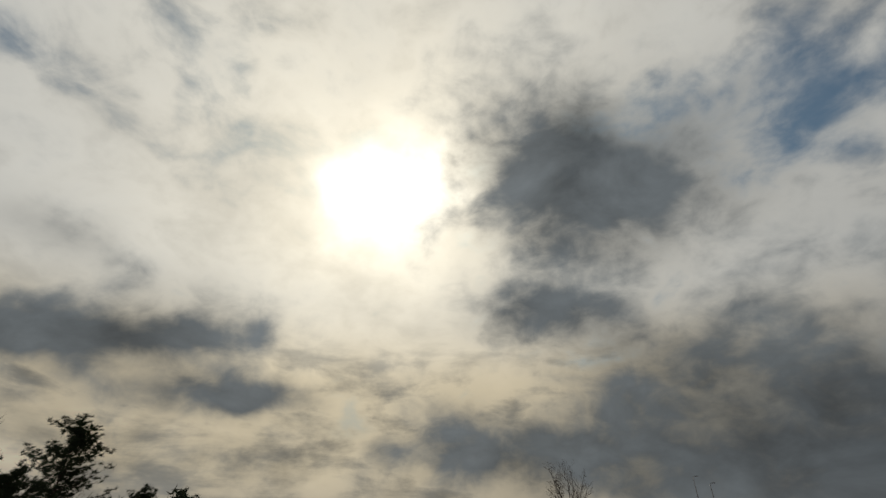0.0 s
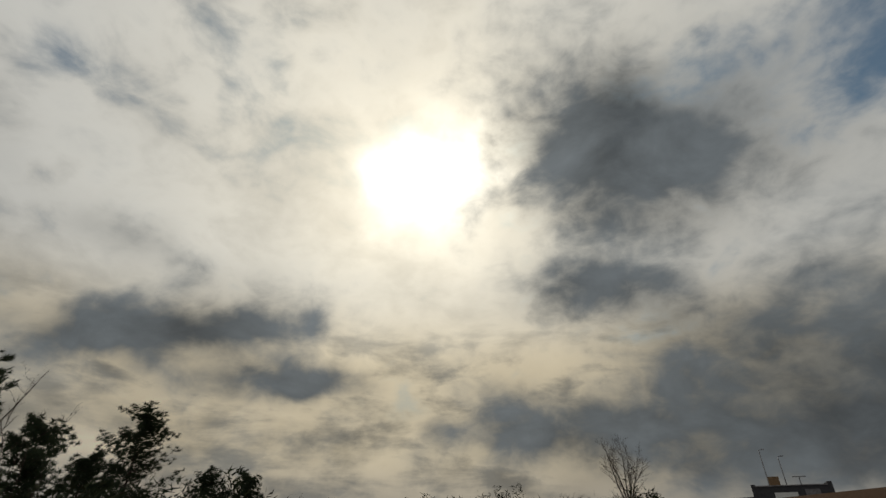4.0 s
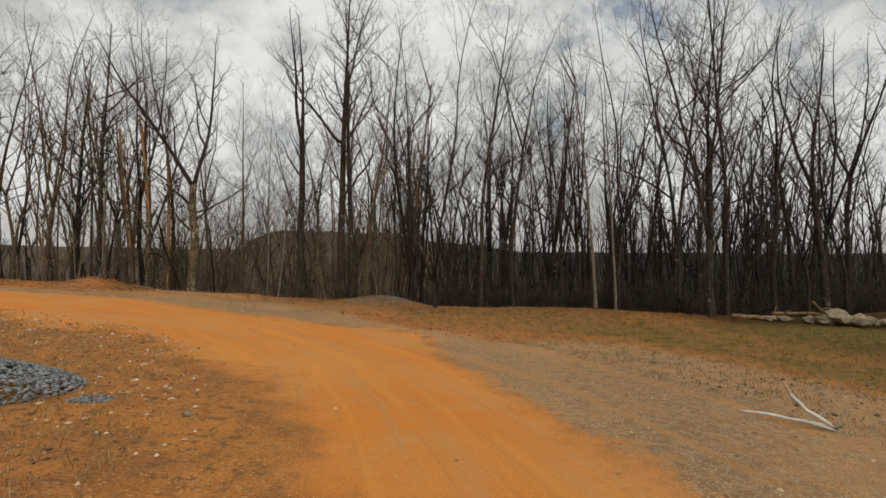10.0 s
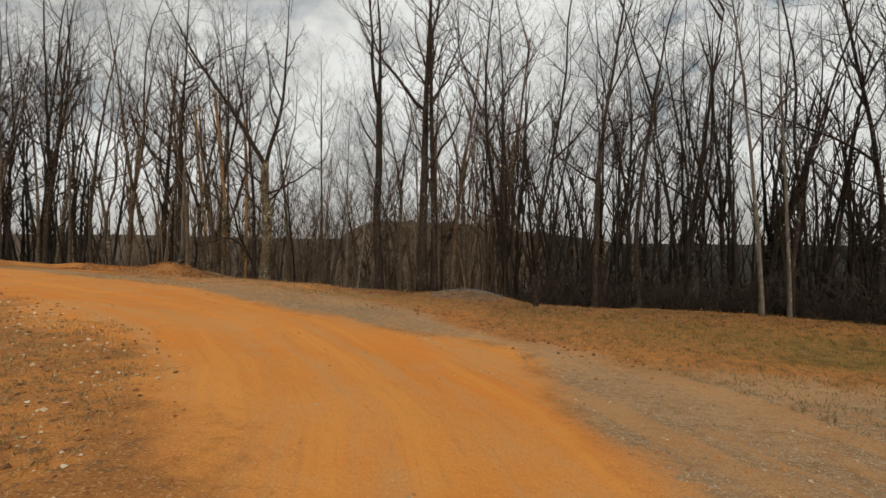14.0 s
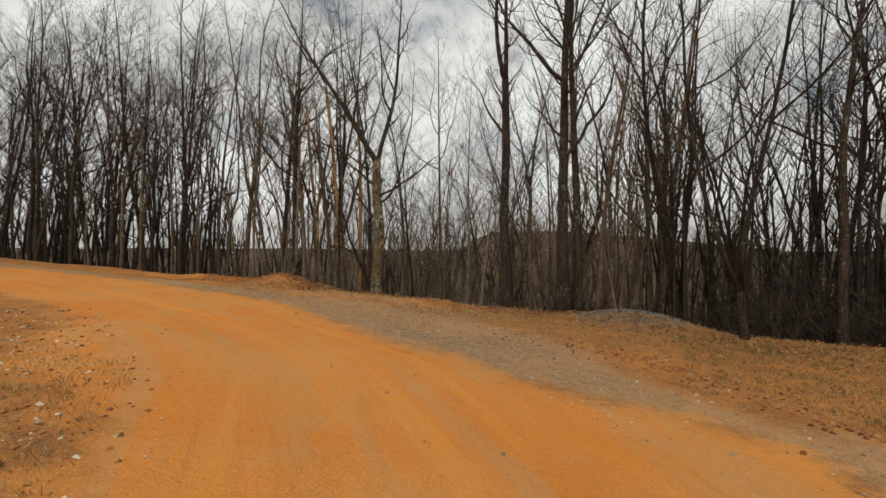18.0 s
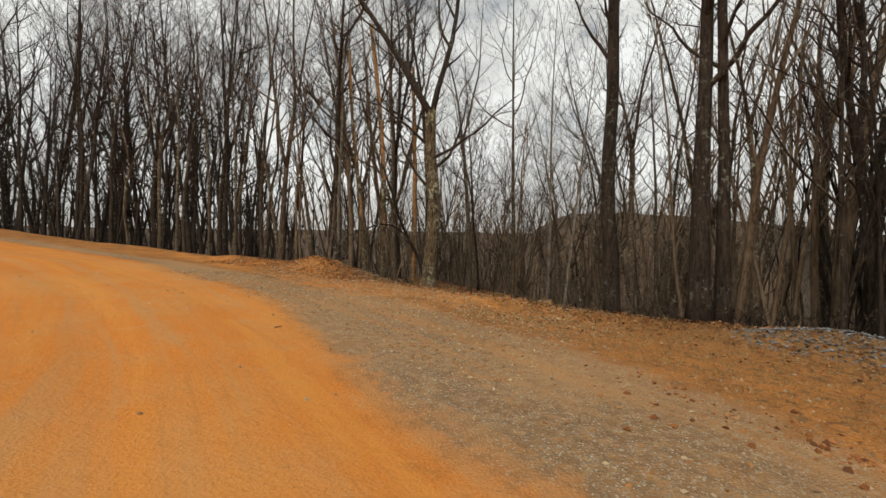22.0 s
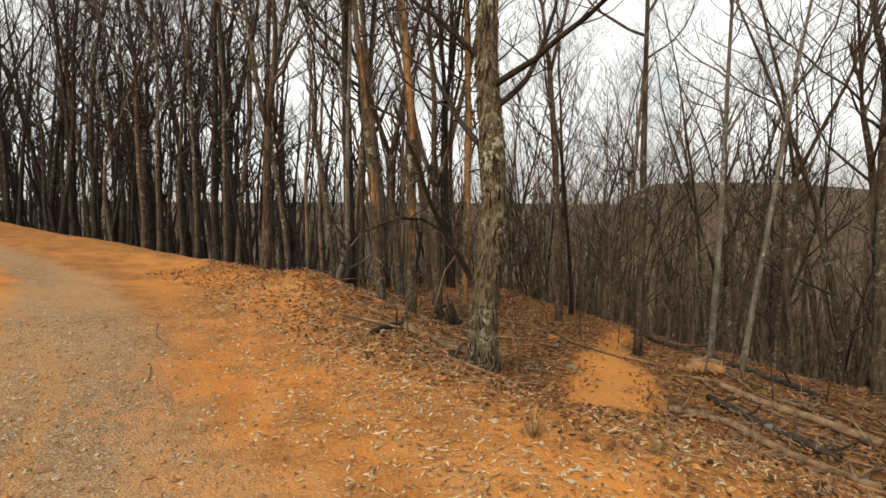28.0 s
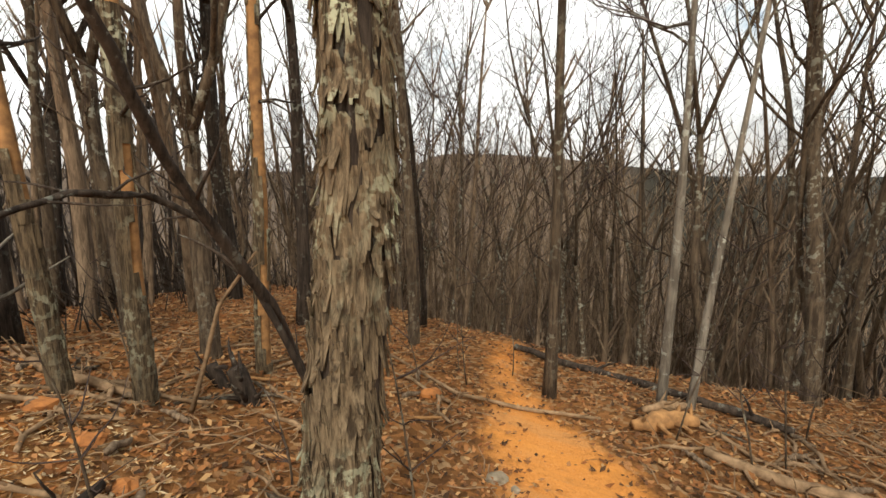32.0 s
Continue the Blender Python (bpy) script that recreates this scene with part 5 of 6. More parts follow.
def stump(x, y, label, seed, high, r, mat, splinters):
    rng = random.Random(seed)
    root = new("stump")
    s = Shape()
    pts = [Vector((0.03 * j, 0.02 * j, -0.15 + (high + 0.15) * j / 5)) for j in range(6)]
    s.tube(pts, [r * 1.5, r * 1.15, r, r * 0.95, r * 0.9, r * 0.75], 10, True, lambda k, q: 1 + 0.16 * math.sin(q * 2.7 + k * 0.6 + seed))
    stem = part("stem", s, mat, root)
    for _ in range(splinters):
        a = rng.uniform(0, 6.28)
        t = Shape()
        q = pts[rng.randint(2, 5)] + Vector((math.cos(a), math.sin(a), 0)) * r * 0.8
        t.tube(bend(q, Vector((math.cos(a) * rng.uniform(0.2, 1.5), math.sin(a) * rng.uniform(0.2, 1.5), rng.uniform(0.1, 1))), rng.uniform(0.15, 0.5), 4, rng, 0.2, 0), [0.03, 0.026, 0.02, 0.013, 0.005], 5, True)
        part("splinter", t, mat, stem)
    root.matrix_basis = Matrix.Translation((x, y, ground_z(x, y)))
    return tagged(root, label, "stump")


stump(14.3, -23.75, "charred dark stump with broken roots", 351, 0.42, 0.10, BARK, 9)
stump(14.75, -23.9, "small dark stump beside a dead tree", 352, 0.28, 0.07, BARK, 4)
curved("rotten_log", lay([(10.42, -25.02), (10.18, -25.1), (9.95, -25.2), (9.72, -25.22)], 0.09), [0.05, 0.10, 0.11, 0.06], BARE_WOOD, "splintered end of a yellow rotten log", "log", 9, 9, 353, 0.22)
curved("rotten_log", lay([(10.30, -25.22), (10.05, -25.34), (9.80, -25.4)], 0.20), [0.03, 0.055, 0.04], DEAD_WOOD, "grey rotten log lying on another log", "log", 8, 4, 355, 0.2)
stump(12.35, -21.45, "dark knotted root at the foot of the hickory", 354, 0.16, 0.07, BARK, 3)


def sapling(x, y, seed, high):
    rng = random.Random(seed)
    root = new("sapling")
    s = Shape()
    b = bend(Vector((0, 0, -0.05)), Vector((rng.uniform(-0.15, 0.15), rng.uniform(-0.15, 0.15), 1)), high, 7, rng, 0.1, 0.05)
    rr = [0.011 * (1 - 0.11 * j) for j in range(8)]
    s.tube(b, rr, 6, True)
    stem = part("stem", s, BARK_MID, root)
    for k in range(8):
        i = rng.randint(2, 6)
        w = bend(b[i], Vector((rng.uniform(-1, 1), rng.uniform(-1, 1), 0.4)), high * rng.uniform(0.12, 0.35), 4, rng, 0.25, 0.05)
        t = Shape()
        t.tube(w, [0.006, 0.005, 0.004, 0.003, 0.002], 4, False)
        part("twig", t, TWIG, stem)
    root.matrix_basis = Matrix.Translation((x, y, ground_z(x, y)))
    return tagged(root, "thin leafless sapling rising from the leaf litter", "sapling", "saplings by the trail")


for k, (x, y, h) in enumerate(((11.97, -22.35, 2.1), (9.35, -24.6, 2.6), (9.0, -24.8, 2.4), (13.35, -21.35, 1.3), (12.4, -25.5, 1.6), (12.6, -25.9, 1.2), (10.0, -24.9, 1.9),
                               (11.9, -26.2, 1.5), (15.9, -23.7, 1.6), (12.9, -25.1, 1.3), (13.1, -22.6, 0.9), (8.4, -25.9, 2.2), (9.9, -27.0, 1.9))):
    sapling(x, y, 360 + k, h)


# ---------------------------------------------------------------- stones, stake, heaps
def boulder(x, y, r, seed, mat, label, sink=0.3, group=""):
    rng = random.Random(seed)
    bm = bmesh.new()
    bmesh.ops.create_icosphere(bm, subdivisions=2, radius=r)
    for v in bm.verts:
        k = 1 + 0.55 * noise.noise(v.co * (2.3 / r) + Vector((seed, 0, 0))) + rng.uniform(-0.08, 0.08)
        v.co = Vector((v.co.x * k * 1.15, v.co.y * k * 0.9, v.co.z * k * 0.62))
    me = bpy.data.meshes.new("stone")
    bm.to_mesh(me)
    bm.free()
    me.materials.append(mat)
    ob = new("stone", me)
    ob.matrix_basis = Matrix.Translation((x, y, ground_z(x, y) + r * 0.75 * (1 - 2 * sink))) @ Matrix.Rotation(rng.uniform(0, 6.28), 4, "Z")
    return tagged(ob, label, "stone", group)


boulder(11.66, -23.5, 0.085, 1, ROCK, "pale yellow stone beside the trail")
boulder(11.5, -23.42, 0.04, 2, ROCK, "small pale stone beside the trail")
boulder(12.7, -24.85, 0.11, 3, CLAY_LUMP, "orange clay lump beside the trail")
boulder(-2.77, -3.16, 0.075, 4, ROCK, "pale flat stone in the gravel")
boulder(4.0, -4.2, 0.045, 5, ROCK, "small white stone on the brown bank")
for k, (x, y, r) in enumerate(((14.3, -22.0, 0.09), (15.1, -21.8, 0.08), (14.9, -22.1, 0.11), (13.3, -21.6, 0.10), (11.4, -19.9, 0.05), (13.7, -21.75, 0.08), (15.6, -21.5, 0.10), (16.2, -21.2, 0.08),
                               (8.4, -19.2, 0.04), (11.9, -20.7, 0.06))):
    boulder(x, y, r, 20 + k, CLAY_LUMP, "lump of orange clay on the bank", 0.35, "clay lumps")
for k, (x, y, r) in enumerate(((-11.1, -13.6, 0.38), (-11.7, -13.5, 0.30), (-12.1, -13.6, 0.26), (-10.7, -13.6, 0.24), (-11.4, -13.1, 0.24), (-12.4, -13.3, 0.20), (-10.4, -13.9, 0.20),
                               (-12.7, -13.0, 0.16), (-9.9, -14.2, 0.16), (-9.5, -14.3, 0.14))):
    boulder(x, y, r, 40 + k, ROCK, "pale rough rock in the heap at the grass edge", 0.06, "rock heap")
curved("fallen_log", [(-9.6, -14.4, ground_z(-9.6, -14.4) + 0.25), (-10.6, -13.9, ground_z(-10.6, -13.9) + 0.30), (-11.3, -13.6, ground_z(-11.3, -13.6) + 0.25)], [0.05, 0.06, 0.05], DEAD_WOOD, "dead log lying over the rock heap", "log", 8, 3, 335)
curved("fallen_log", lay([(-8.6, -14.9), (-9.4, -14.6), (-10.2, -14.5)], 0.09), [0.07, 0.08, 0.06], DEAD_WOOD, "old log beside the rock heap", "log", 8, 3, 336)
curved("fallen_log", [(-10.2, -13.5, ground_z(-10.2, -13.5) + 0.75), (-10.7, -13.7, ground_z(-10.7, -13.7) + 0.40), (-11.4, -14.0, ground_z(-11.4, -14.0) + 0.1)], [0.035, 0.045, 0.05], DEAD_WOOD, "broken pole sticking out of the rock heap", "log", 8, 1, 337)

stake = new("survey_stake")
board, flag = Shape(), Shape()
board.box((0, 0, 0.42), (0.09, 0.03, 0.95), 0.4)
flag.tube([Vector((0.02, 0.03, 0.1)), Vector((0.07, 0.05, 0.5)), Vector((0.10, 0.06, 0.88))], [0.02, 0.022, 0.03], 5)
YELLOW = plain("yellow_paint", (0.62, 0.46, 0.06), (0.50, 0.36, 0.06), 8.0, 0.6)
part("strip", flag, YELLOW, part("board", board, YELLOW, stake, "", False))
stake.matrix_basis = Matrix.Translation((-15.1, -13.2, ground_z(-15.1, -13.2)))
tagged(stake, "yellow painted wooden stake standing at the field edge", "stake")


def heap(name, x, y, r, high, count, size, mat, label, seed, category):
    """A pile of loose stones over a low cone."""
    rng = random.Random(seed)
    a = np.array([rng.uniform(0, 6.28) for _ in range(count)])
    q = np.array([math.sqrt(rng.random()) * r for _ in range(count)])
    px, py = x + q * np.cos(a), y + q * np.sin(a) * 0.8
    pz = land(px, py) + high * np.maximum(0, 1 - q / r) ** 0.8
    s = Shape()
    for c in zip(px.tolist(), py.tolist(), pz.tolist()):
        s.chip(c, size * rng.uniform(0.6, 1.5), rng)
    return tagged(new(name, s.mesh(name, mat, False)), label, category, kind="stuff")


heap("gravel_heap", 6.45, -4.85, 0.95, 0.34, 2600, 0.026, GREY_STONE, "heap of blue-grey crushed stone beside the road", 401, "gravel heap")
heap("gravel_patch", 5.15, -4.6, 0.22, 0.02, 160, 0.020, GREY_STONE, "small patch of blue-grey crushed stone", 402, "gravel")
heap("gravel_heap", 3.3, -19.4, 1.5, 0.05, 900, 0.024, GREY_STONE, "low heap of grey gravel at the rim", 403, "gravel heap")


# ---------------------------------------------------------------- far things to the north
def light_pole(x, y, high, label):
    root = new("light_pole")
    p, arm, lamp = Shape(), Shape(), Shape()
    p.tube([Vector((0, 0, 0)), Vector((0, 0, high / 2)), Vector((0, 0, high))], [0.11, 0.09, 0.07], 8)
    arm.tube([Vector((0, 0, high)), Vector((0.3, 0, high + 0.12)), Vector((0.6, 0, high + 0.15))], [0.05, 0.045, 0.04], 6)
    lamp.box((0.72, 0, high + 0.16), (0.55, 0.24, 0.14))
    part("pole", p, STEEL, root)
    bracket = part("arm", arm, STEEL, root)
    part("lamp_head", lamp, STEEL, bracket, "", False)
    root.matrix_basis = Matrix.Translation((x, y, ground_z(x, y)))
    return tagged(root, label, "light pole")


STEEL = plain("steel", (0.22, 0.22, 0.23), (0.13, 0.12, 0.12), 3.0, 0.55)
TARP = plain("black_sheet", (0.035, 0.035, 0.04), (0.06, 0.06, 0.065), 2.0, 0.6)
WHITE_BOARD = plain("white_board", (0.70, 0.70, 0.68), (0.60, 0.60, 0.58), 3.0, 0.6)
light_pole(49.4, 105.1, 8.5, "tall steel light pole behind the shed")
light_pole(51.8, 103.9, 7.2, "steel light pole behind the shed")
shed = new("shed")
for name, c, sz, mat in (("front_wall", (0, -2.9, 1.7), (13.0, 0.2, 3.2), TARP), ("back_wall", (0, 2.9, 1.7), (13.0, 0.2, 3.2), TARP), ("end_wall", (-6.9, 0, 1.9), (0.8, 6.2, 3.7), TARP), ("end_wall", (6.9, 0, 2.0), (0.8, 6.2, 3.9), TARP),
                         ("roof", (0, 0, 3.4), (13.0, 6.4, 0.2), STEEL), ("white_door", (-1.2, -3.06, 1.15), (4.2, 0.10, 1.9), WHITE_BOARD), ("grey_door", (3.6, -3.06, 1.4), (2.6, 0.10, 2.4), STEEL),
                         ("chimney_box", (-2.6, 0.4, 4.4), (2.0, 2.0, 1.9), DEAD_WOOD)):
    sh = Shape()
    sh.box(c, sz)
    part(name, sh, mat, shed, "", False)
vent = Shape()
vent.tube([Vector((2.2, 0, 3.4)), Vector((2.2, 0, 5.2))], [0.10, 0.10], 8)
vent.box((2.2, 0, 5.2), (2.4, 1.0, 0.12))
part("roof_vent", vent, STEEL, shed, "", False)
shed.matrix_basis = Matrix.Translation((50.4, 100.3, ground_z(50.4, 100.3) - 0.6)) @ Matrix.Rotation(-0.42, 4, "Z") @ Matrix.Diagonal((0.8, 0.8, 0.8, 1))
tagged(shed, "low dark flat-roofed shed with a white door on the hilltop", "shed")
ramp = new("metal_ramp")
for a, b in (((-6.0, 0, 0.7), (0, 0, 1.0)), ((0, 0, 1.0), (2.4, 0, 2.7)), ((2.4, 0, 2.7), (3.0, 0, 0.0)), ((0.4, 0, 1.0), (0.6, 0, 0)), ((-5.6, 0, 0.7), (-5.6, 0, 0))):
    sh = Shape()
    sh.tube([Vector(a), Vector(b)], [0.14, 0.12], 6)
    part("bar", sh, STEEL, ramp)
ramp.matrix_basis = Matrix.Translation((45.0, 101.0, ground_z(45.0, 101.0) - 0.5)) @ Matrix.Rotation(-0.3, 4, "Z")
tagged(ramp, "rusty steel ramp frame lying beside the shed", "ramp")


# ---------------------------------------------------------------- litter, gravel, grass
def scatter(name, count, area, make, mat, label, category, seed):
    """Many small pieces over a stretch of ground."""
    rng = random.Random(seed)
    p = np.array([area(rng) for _ in range(count)])
    x, y = p[:, 0], p[:, 1]
    road, side = along(ROAD, x, y)
    s = Shape()
    for row in zip(x.tolist(), y.tolist(), land(x, y).tolist(), beyond_rim(x, y).tolist(), (road * side).tolist(), along(TRAIL, x, y)[0].tolist()):
        make(s, rng, *row)
    return tagged(new(name, s.mesh(name, mat, False)), label, category, kind="stuff")


def leaf(s, rng, x, y, z, out, off, trail):
    if out < -0.5 + rng.uniform(-0.9, 0.5) - (1.2 * rng.random() if x > 12.2 else 0) or (trail < rng.uniform(0.1, 0.75) and y < -21.5 and rng.random() < (0.95 if y > -25 else 0.6)):
        return
    a, r = rng.uniform(0, 6.28), rng.uniform(0.02, 0.048)
    u, w = Vector((math.cos(a), math.sin(a), rng.uniform(-0.5, 0.5))) * r, Vector((-math.sin(a), math.cos(a), rng.uniform(-0.5, 0.5))) * r * 0.55
    c = Vector((x, y, z + rng.uniform(0.008, 0.045)))
    base = len(s.v)
    curl = Vector((0, 0, rng.uniform(-0.3, 0.7) * r))
    s.v += [c - u + curl, c - w, c + u + curl * 0.6, c + w]
    s.f += [(base, base + 1, base + 3), (base + 1, base + 2, base + 3)]


def pebble(s, rng, x, y, z, out, off, trail):
    if out > 0.3:
        return
    in_strip = 1.6 < off < 5.0 or out > -3.2
    if not in_strip and rng.random() < 0.95:
        return
    r = 0.007 + 0.022 * rng.random() ** 3
    s.chip((x, y, z + r * 0.2), r, rng)


def clod(s, rng, x, y, z, out, off, trail):
    if out > 1.2 or off < 4.6 or rng.random() < 0.25:
        return
    r = 0.006 + 0.038 * rng.random() ** 4
    s.chip((x, y, z + r * 0.2), r, rng)


CLODS = islands("clods", [(0.42, 0.18, 0.055), (0.30, 0.135, 0.048), (0.50, 0.25, 0.09), (0.24, 0.12, 0.05), (0.42, 0.32, 0.20), (0.36, 0.15, 0.05)])


def tuft(s, rng, x, y, z, out, off, trail):
    if out > 0.2 or abs(off) < 2.4 or (off > 0 and off < 4.2):
        return
    for _ in range(5):
        q = Vector((x + rng.gauss(0, 0.04), y + rng.gauss(0, 0.04), z - 0.005))
        h = rng.uniform(0.025, 0.085)
        e = q + Vector((rng.uniform(-0.9, 0.9), rng.uniform(-0.9, 0.9), 1)) * h
        s.blade(q, e, Vector((rng.uniform(-1, 1), rng.uniform(-1, 1), 0)).normalized() * 0.0035)


def stick_bit(s, rng, x, y, z, out, off, trail):
    if out < -0.6 or trail < 0.7:
        return
    a, ln = rng.uniform(0, 6.28), 0.07 + 0.6 * rng.random() ** 2
    p = Vector((x, y, z + 0.015))
    s.tube([p, p + Vector((math.cos(a) * ln * 0.5, math.sin(a) * ln * 0.5, rng.uniform(0, 0.03))), p + Vector((math.cos(a + 0.2) * ln, math.sin(a + 0.2) * ln, rng.uniform(-0.01, 0.06)))],
           [0.007, 0.006, 0.003], 4, True)


STRAW = islands("straw", [(0.50, 0.34, 0.17), (0.36, 0.21, 0.085), (0.62, 0.48, 0.29), (0.24, 0.12, 0.05), (0.44, 0.24, 0.09), (0.14, 0.075, 0.036)])


def straw_bit(s, rng, x, y, z, out, off, trail):
    if out > 0.9 or off < 3.6 + 1.2 * rng.random() or trail < rng.uniform(0.0, 0.5):
        return
    a, ln, w = rng.uniform(0, 6.28), rng.uniform(0.012, 0.05), rng.uniform(0.003, 0.012)
    u, v = Vector((math.cos(a), math.sin(a), rng.uniform(-0.2, 0.3))) * ln, Vector((-math.sin(a), math.cos(a), rng.uniform(-0.4, 0.4))) * w
    c = Vector((x, y, z + 0.012))
    base = len(s.v)
    s.v += [c - u, c - v, c + u, c + v]
    s.f += [(base, base + 1, base + 2), (base, base + 2, base + 3)]


scatter("straw_litter", 26000, lambda r: (r.uniform(7.5, 17.5), r.uniform(-22.5, -16.4)), straw_bit, STRAW, "bits of straw and dead leaf trodden into the clay", "leaves", 514)
scatter("leaf_litter", 52000, lambda r: (r.uniform(3.0, 20.5), r.uniform(-33.5, -19.6)), leaf, LEAVES, "fallen brown oak leaves curling on the slope", "leaves", 501)
scatter("loose_gravel", 17000, lambda r: (r.uniform(-2.5, 17), r.uniform(-21.5, -2.5)), pebble, PEBBLE, "loose gravel and clay crumbs beside the road", "gravel", 502)
scatter("rim_gravel", 16000, lambda r: (r.uniform(6.5, 16.5), r.uniform(-21.0, -14.0)), pebble, PEBBLE, "small pale gravel pressed into the clay at the rim", "gravel", 507)


def big_clod(s, rng, x, y, z, out, off, trail):
    if out > 1.0 or out < -2.2:
        return
    s.stone((x, y, z), 0.012 + 0.065 * rng.random() ** 3, rng)


def field_stone(s, rng, x, y, z, out, off, trail):
    if off < 4.6 or out > 0:
        return
    r = 0.010 + 0.035 * rng.random() ** 3
    s.chip((x, y, z + r * 0.25), r, rng)


def rim_leaf(s, rng, x, y, z, out, off, trail):
    if out < -3.6 * rng.random() ** 0.7 or abs(off) < 4.4:
        return
    leaf(s, rng, x, y, z, 1.0, off, 9.0)


TORN = [(5.6, -15.5), (4.3, -14.5), (3.5, -14.4), (2.6, -13.9), (2.2, -13.2), (1.0, -11.9), (-0.4, -10.6)]


def torn_line(r):
    k = r.random() * (len(TORN) - 1)
    i = int(k)
    (ax, ay), (bx, by) = TORN[i], TORN[i + 1]
    w = r.choice((0.07, 0.25, 0.6))
    return ax + (bx - ax) * (k - i) + r.gauss(0, w), ay + (by - ay) * (k - i) + r.gauss(0, w)


def torn_clod(s, rng, x, y, z, out, off, trail):
    r = 0.006 + 0.034 * rng.random() ** 4
    s.chip((x, y, z + r * 0.2), r, rng)


def shoulder_crumb(s, rng, x, y, z, out, off, trail):
    if not -6.5 < off < -1.9 - 0.8 * rng.random():
        return
    r = 0.006 + 0.034 * rng.random() ** 4
    s.chip((x, y, z + r * 0.2), r, rng)


RED_CLODS = islands("red_clods", [(0.20, 0.070, 0.022), (0.28, 0.105, 0.032), (0.13, 0.050, 0.020), (0.38, 0.160, 0.055), (0.40, 0.20, 0.08)])
BANK_CRUMBS = islands("bank_crumbs", [(0.40, 0.18, 0.06), (0.24, 0.11, 0.042), (0.50, 0.36, 0.22), (0.15, 0.075, 0.034), (0.34, 0.14, 0.045), (0.60, 0.50, 0.37)])
scatter("torn_clay", 1500, torn_line, torn_clod, RED_CLODS, "dark red clay torn up along the gravel edge", "clay clods", 512)
scatter("bank_crumbs", 16000, lambda r: (r.uniform(2.0, 13.5), r.uniform(-13.0, 0.5)), shoulder_crumb, BANK_CRUMBS, "crumbs of earth and pale stones on the brown bank", "gravel", 513)
scatter("rim_leaves", 9000, lambda r: (r.uniform(-9, 8.5), r.uniform(-21, -12.5)), rim_leaf, LEAVES, "brown leaves blown along the rim", "leaves", 510)
scatter("clay_rubble", 1500, lambda r: (r.uniform(12.4, 20.5), r.uniform(-23.0, -19.6)), big_clod, CLODS, "broken lumps of orange clay on the bank", "clay clods", 508)
scatter("field_stones", 4200, lambda r: (r.uniform(-9, 0.5), r.uniform(-7, 3.5)), field_stone, FIELD_STONE, "pale stones strewn over the dark field", "stones", 509)
scatter("clay_clods", 12000, lambda r: (r.uniform(7.5, 19), r.uniform(-23.0, -16.2)), clod, CLODS, "crumbs and clods of orange clay on the bank", "clay clods", 506)
STICK_KINDS = []
stick_rng = random.Random(91)
for k, (ln, r, twig_n) in enumerate(((0.55, 0.014, 1), (0.8, 0.018, 2), (0.8, 0.020, 2), (0.4, 0.020, 0), (1.0, 0.024, 3), (0.3, 0.030, 0))):
    STICK_KINDS.append(curved("stick", [(-ln / 2, 0, r), (-ln * 0.15, ln * 0.05, r * 1.6), (ln * 0.2, -ln * 0.03, r), (ln / 2, ln * 0.06, r * 1.3)], [r * 0.8, r, r * 0.9, r * 0.5],
                              (DEAD_WOOD, BARK_MID, DEAD_WOOD, BARE_WOOD, DEAD_WOOD, GREY_WOOD)[k], "broken dead stick lying in the leaf litter", "stick", 6, twig_n, 700 + k, ln * 0.3, "sticks in the leaf litter"))
lying = 0
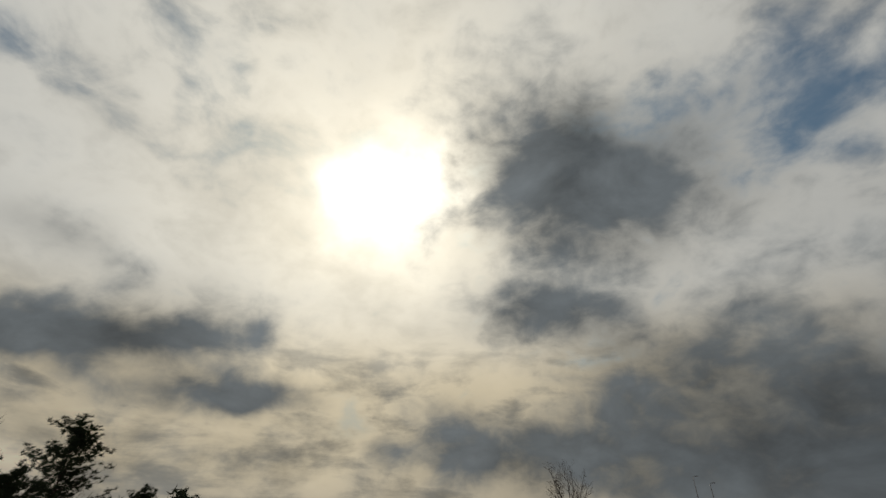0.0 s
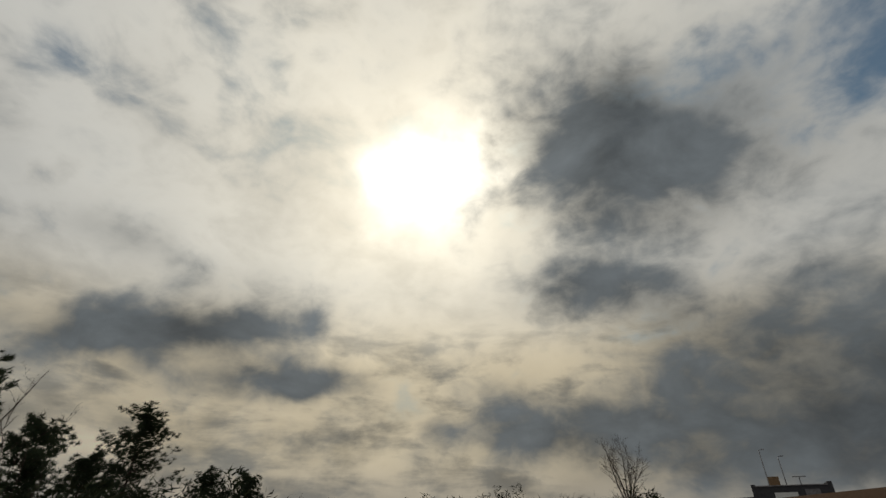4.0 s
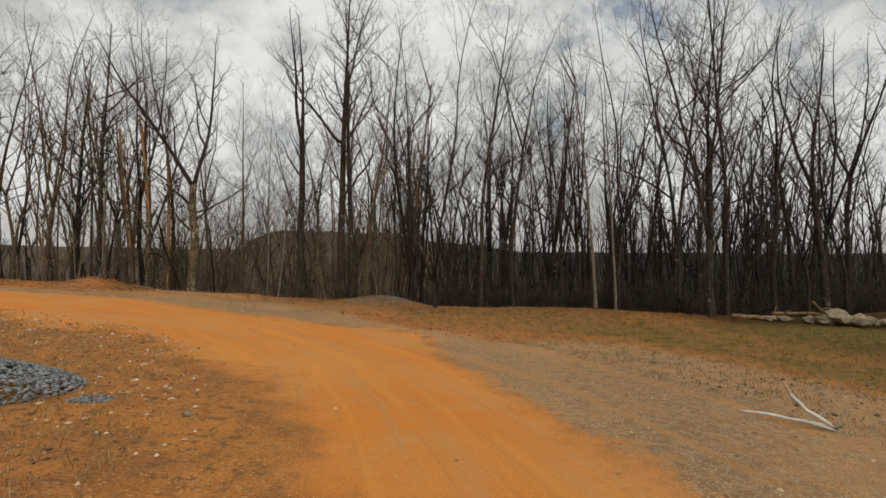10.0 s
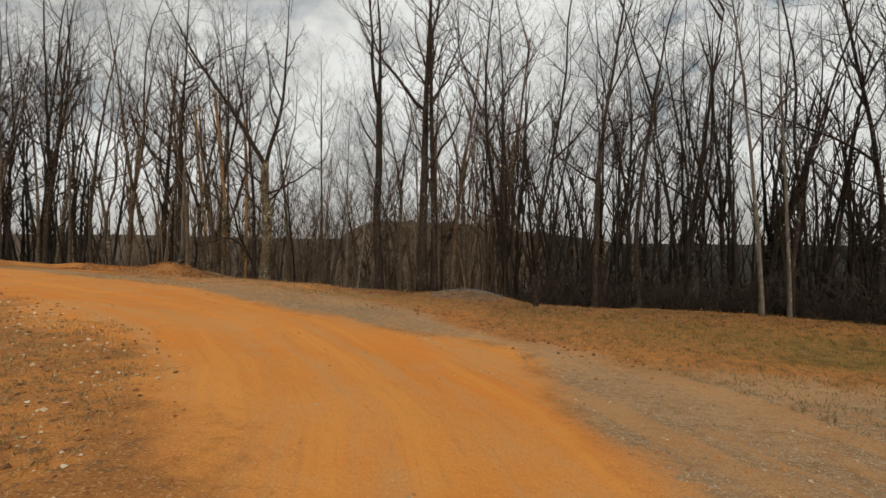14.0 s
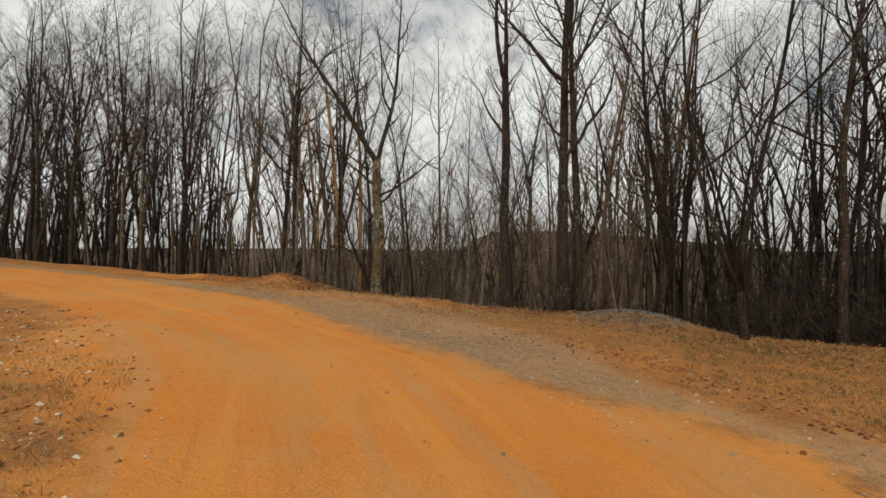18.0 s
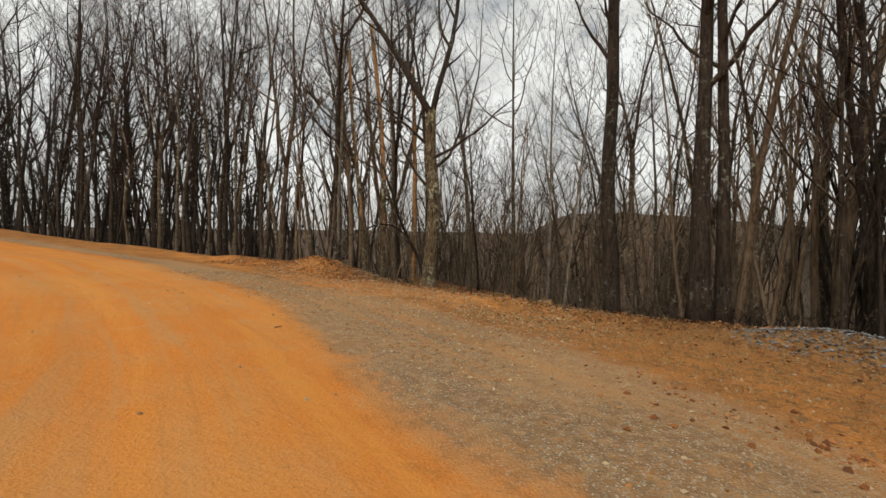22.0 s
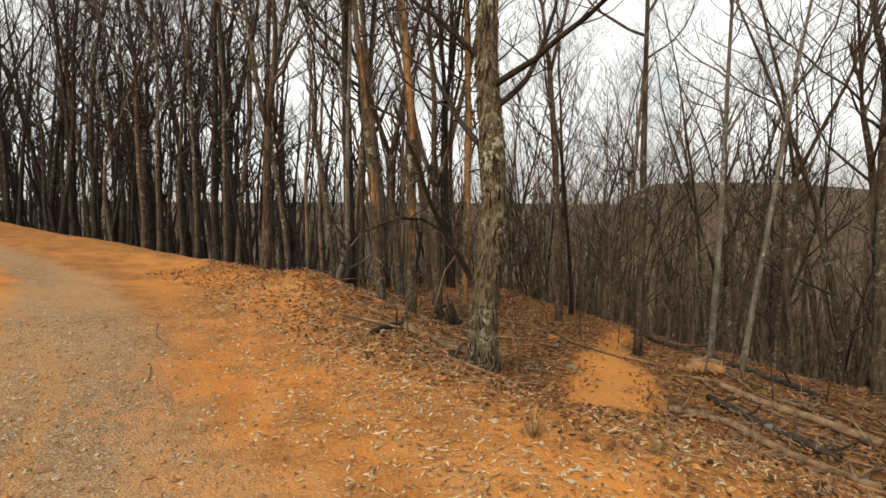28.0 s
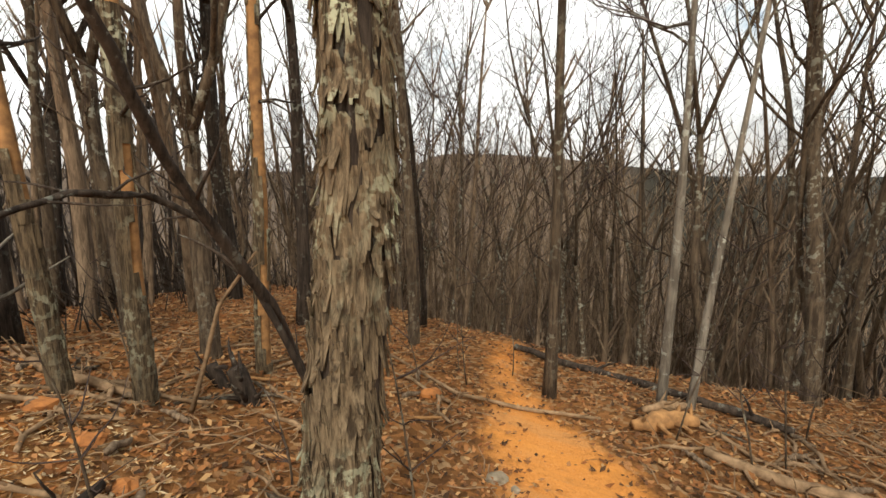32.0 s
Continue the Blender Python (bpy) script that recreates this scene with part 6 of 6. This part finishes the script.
while lying < 150:
    k = stick_rng.randrange(len(STICK_KINDS))
    x, y = (stick_rng.uniform(7.0, 10.2), stick_rng.uniform(-26.5, -21.6)) if stick_rng.random() < 0.5 else (stick_rng.uniform(11.9, 17.5), stick_rng.uniform(-25.5, -20.8))
    if along(TRAIL, np.array([x]), np.array([y]))[0][0] < 0.85 or beyond_rim(np.array([x]), np.array([y]))[0] < -0.2:
        continue
    a = stick_rng.uniform(0, 6.28)
    dx, dy = math.cos(a) * 0.3, math.sin(a) * 0.3
    slope = math.atan2(ground_z(x + dx, y + dy) - ground_z(x - dx, y - dy), 0.6)
    m = Matrix.Translation((x, y, ground_z(x, y) + 0.012)) @ Matrix.Rotation(a, 4, "Z") @ Matrix.Rotation(-slope, 4, "Y")
    if lying < len(STICK_KINDS):
        STICK_KINDS[lying].matrix_basis = m
    else:
        tagged(copy_thing(STICK_KINDS[k], m), "broken dead stick lying in the leaf litter", "stick", "sticks in the leaf litter")
    lying += 1
scatter("dead_twigs", 2200, lambda r: (r.uniform(6.5, 18), r.uniform(-28, -19.8)), stick_bit, DEAD_WOOD, "broken dead twigs among the leaves", "twigs", 503)
scatter("dry_grass", 7000, lambda r: (r.uniform(2.0, 11), r.uniform(-10, -0.5)), tuft, DRY_GRASS, "thin dry grass on the brown bank", "grass", 504)
scatter("rim_grass", 6000, lambda r: (r.uniform(-4, 9), r.uniform(-20.5, -12.0)), tuft, DRY_GRASS, "thin dry grass between the road and the rim", "grass", 511)
scatter("field_grass", 15000, lambda r: (r.uniform(-14, 2.5), r.uniform(-17.5, -1.0)), tuft, GREEN_GRASS, "short winter grass on the field", "grass", 505)


def clump(x, y, seed, high, count=60):
    rng = random.Random(seed)
    s = Shape()
    for _ in range(count):
        a = rng.uniform(0, 6.28)
        q = Vector((math.cos(a), math.sin(a), 0)) * rng.uniform(0, 0.05)
        e = Vector((math.cos(a) * rng.uniform(0.1, 0.7), math.sin(a) * rng.uniform(0.1, 0.7), 1)) * high * rng.uniform(0.5, 1.0)
        s.blade(q, q + e, Vector((-math.sin(a), math.cos(a), 0)) * 0.004)
    ob = new("grass_tuft", s.mesh("grass_tuft", DRY_GRASS, False))
    ob.matrix_basis = Matrix.Translation((x, y, ground_z(x, y)))
    return tagged(ob, "straw-coloured tuft of dry grass on clay", "grass", "dry grass tufts")


for k, (x, y, h) in enumerate(((10.1, -19.5, 0.22), (12.4, -20.4, 0.14), (9.3, -20.0, 0.12), (4.6, -1.9, 0.2), (4.1, -2.2, 0.22), (3.7, -1.7, 0.18), (5.0, -2.6, 0.15), (0.9, -17.0, 0.18), (0.2, -16.7, 0.15), (8.0, -20.6, 0.15),
                               (5.9, -20.6, 0.2), (12.9, -20.1, 0.1), (11.6, -20.2, 0.12))):
    clump(x, y, 600 + k, h)
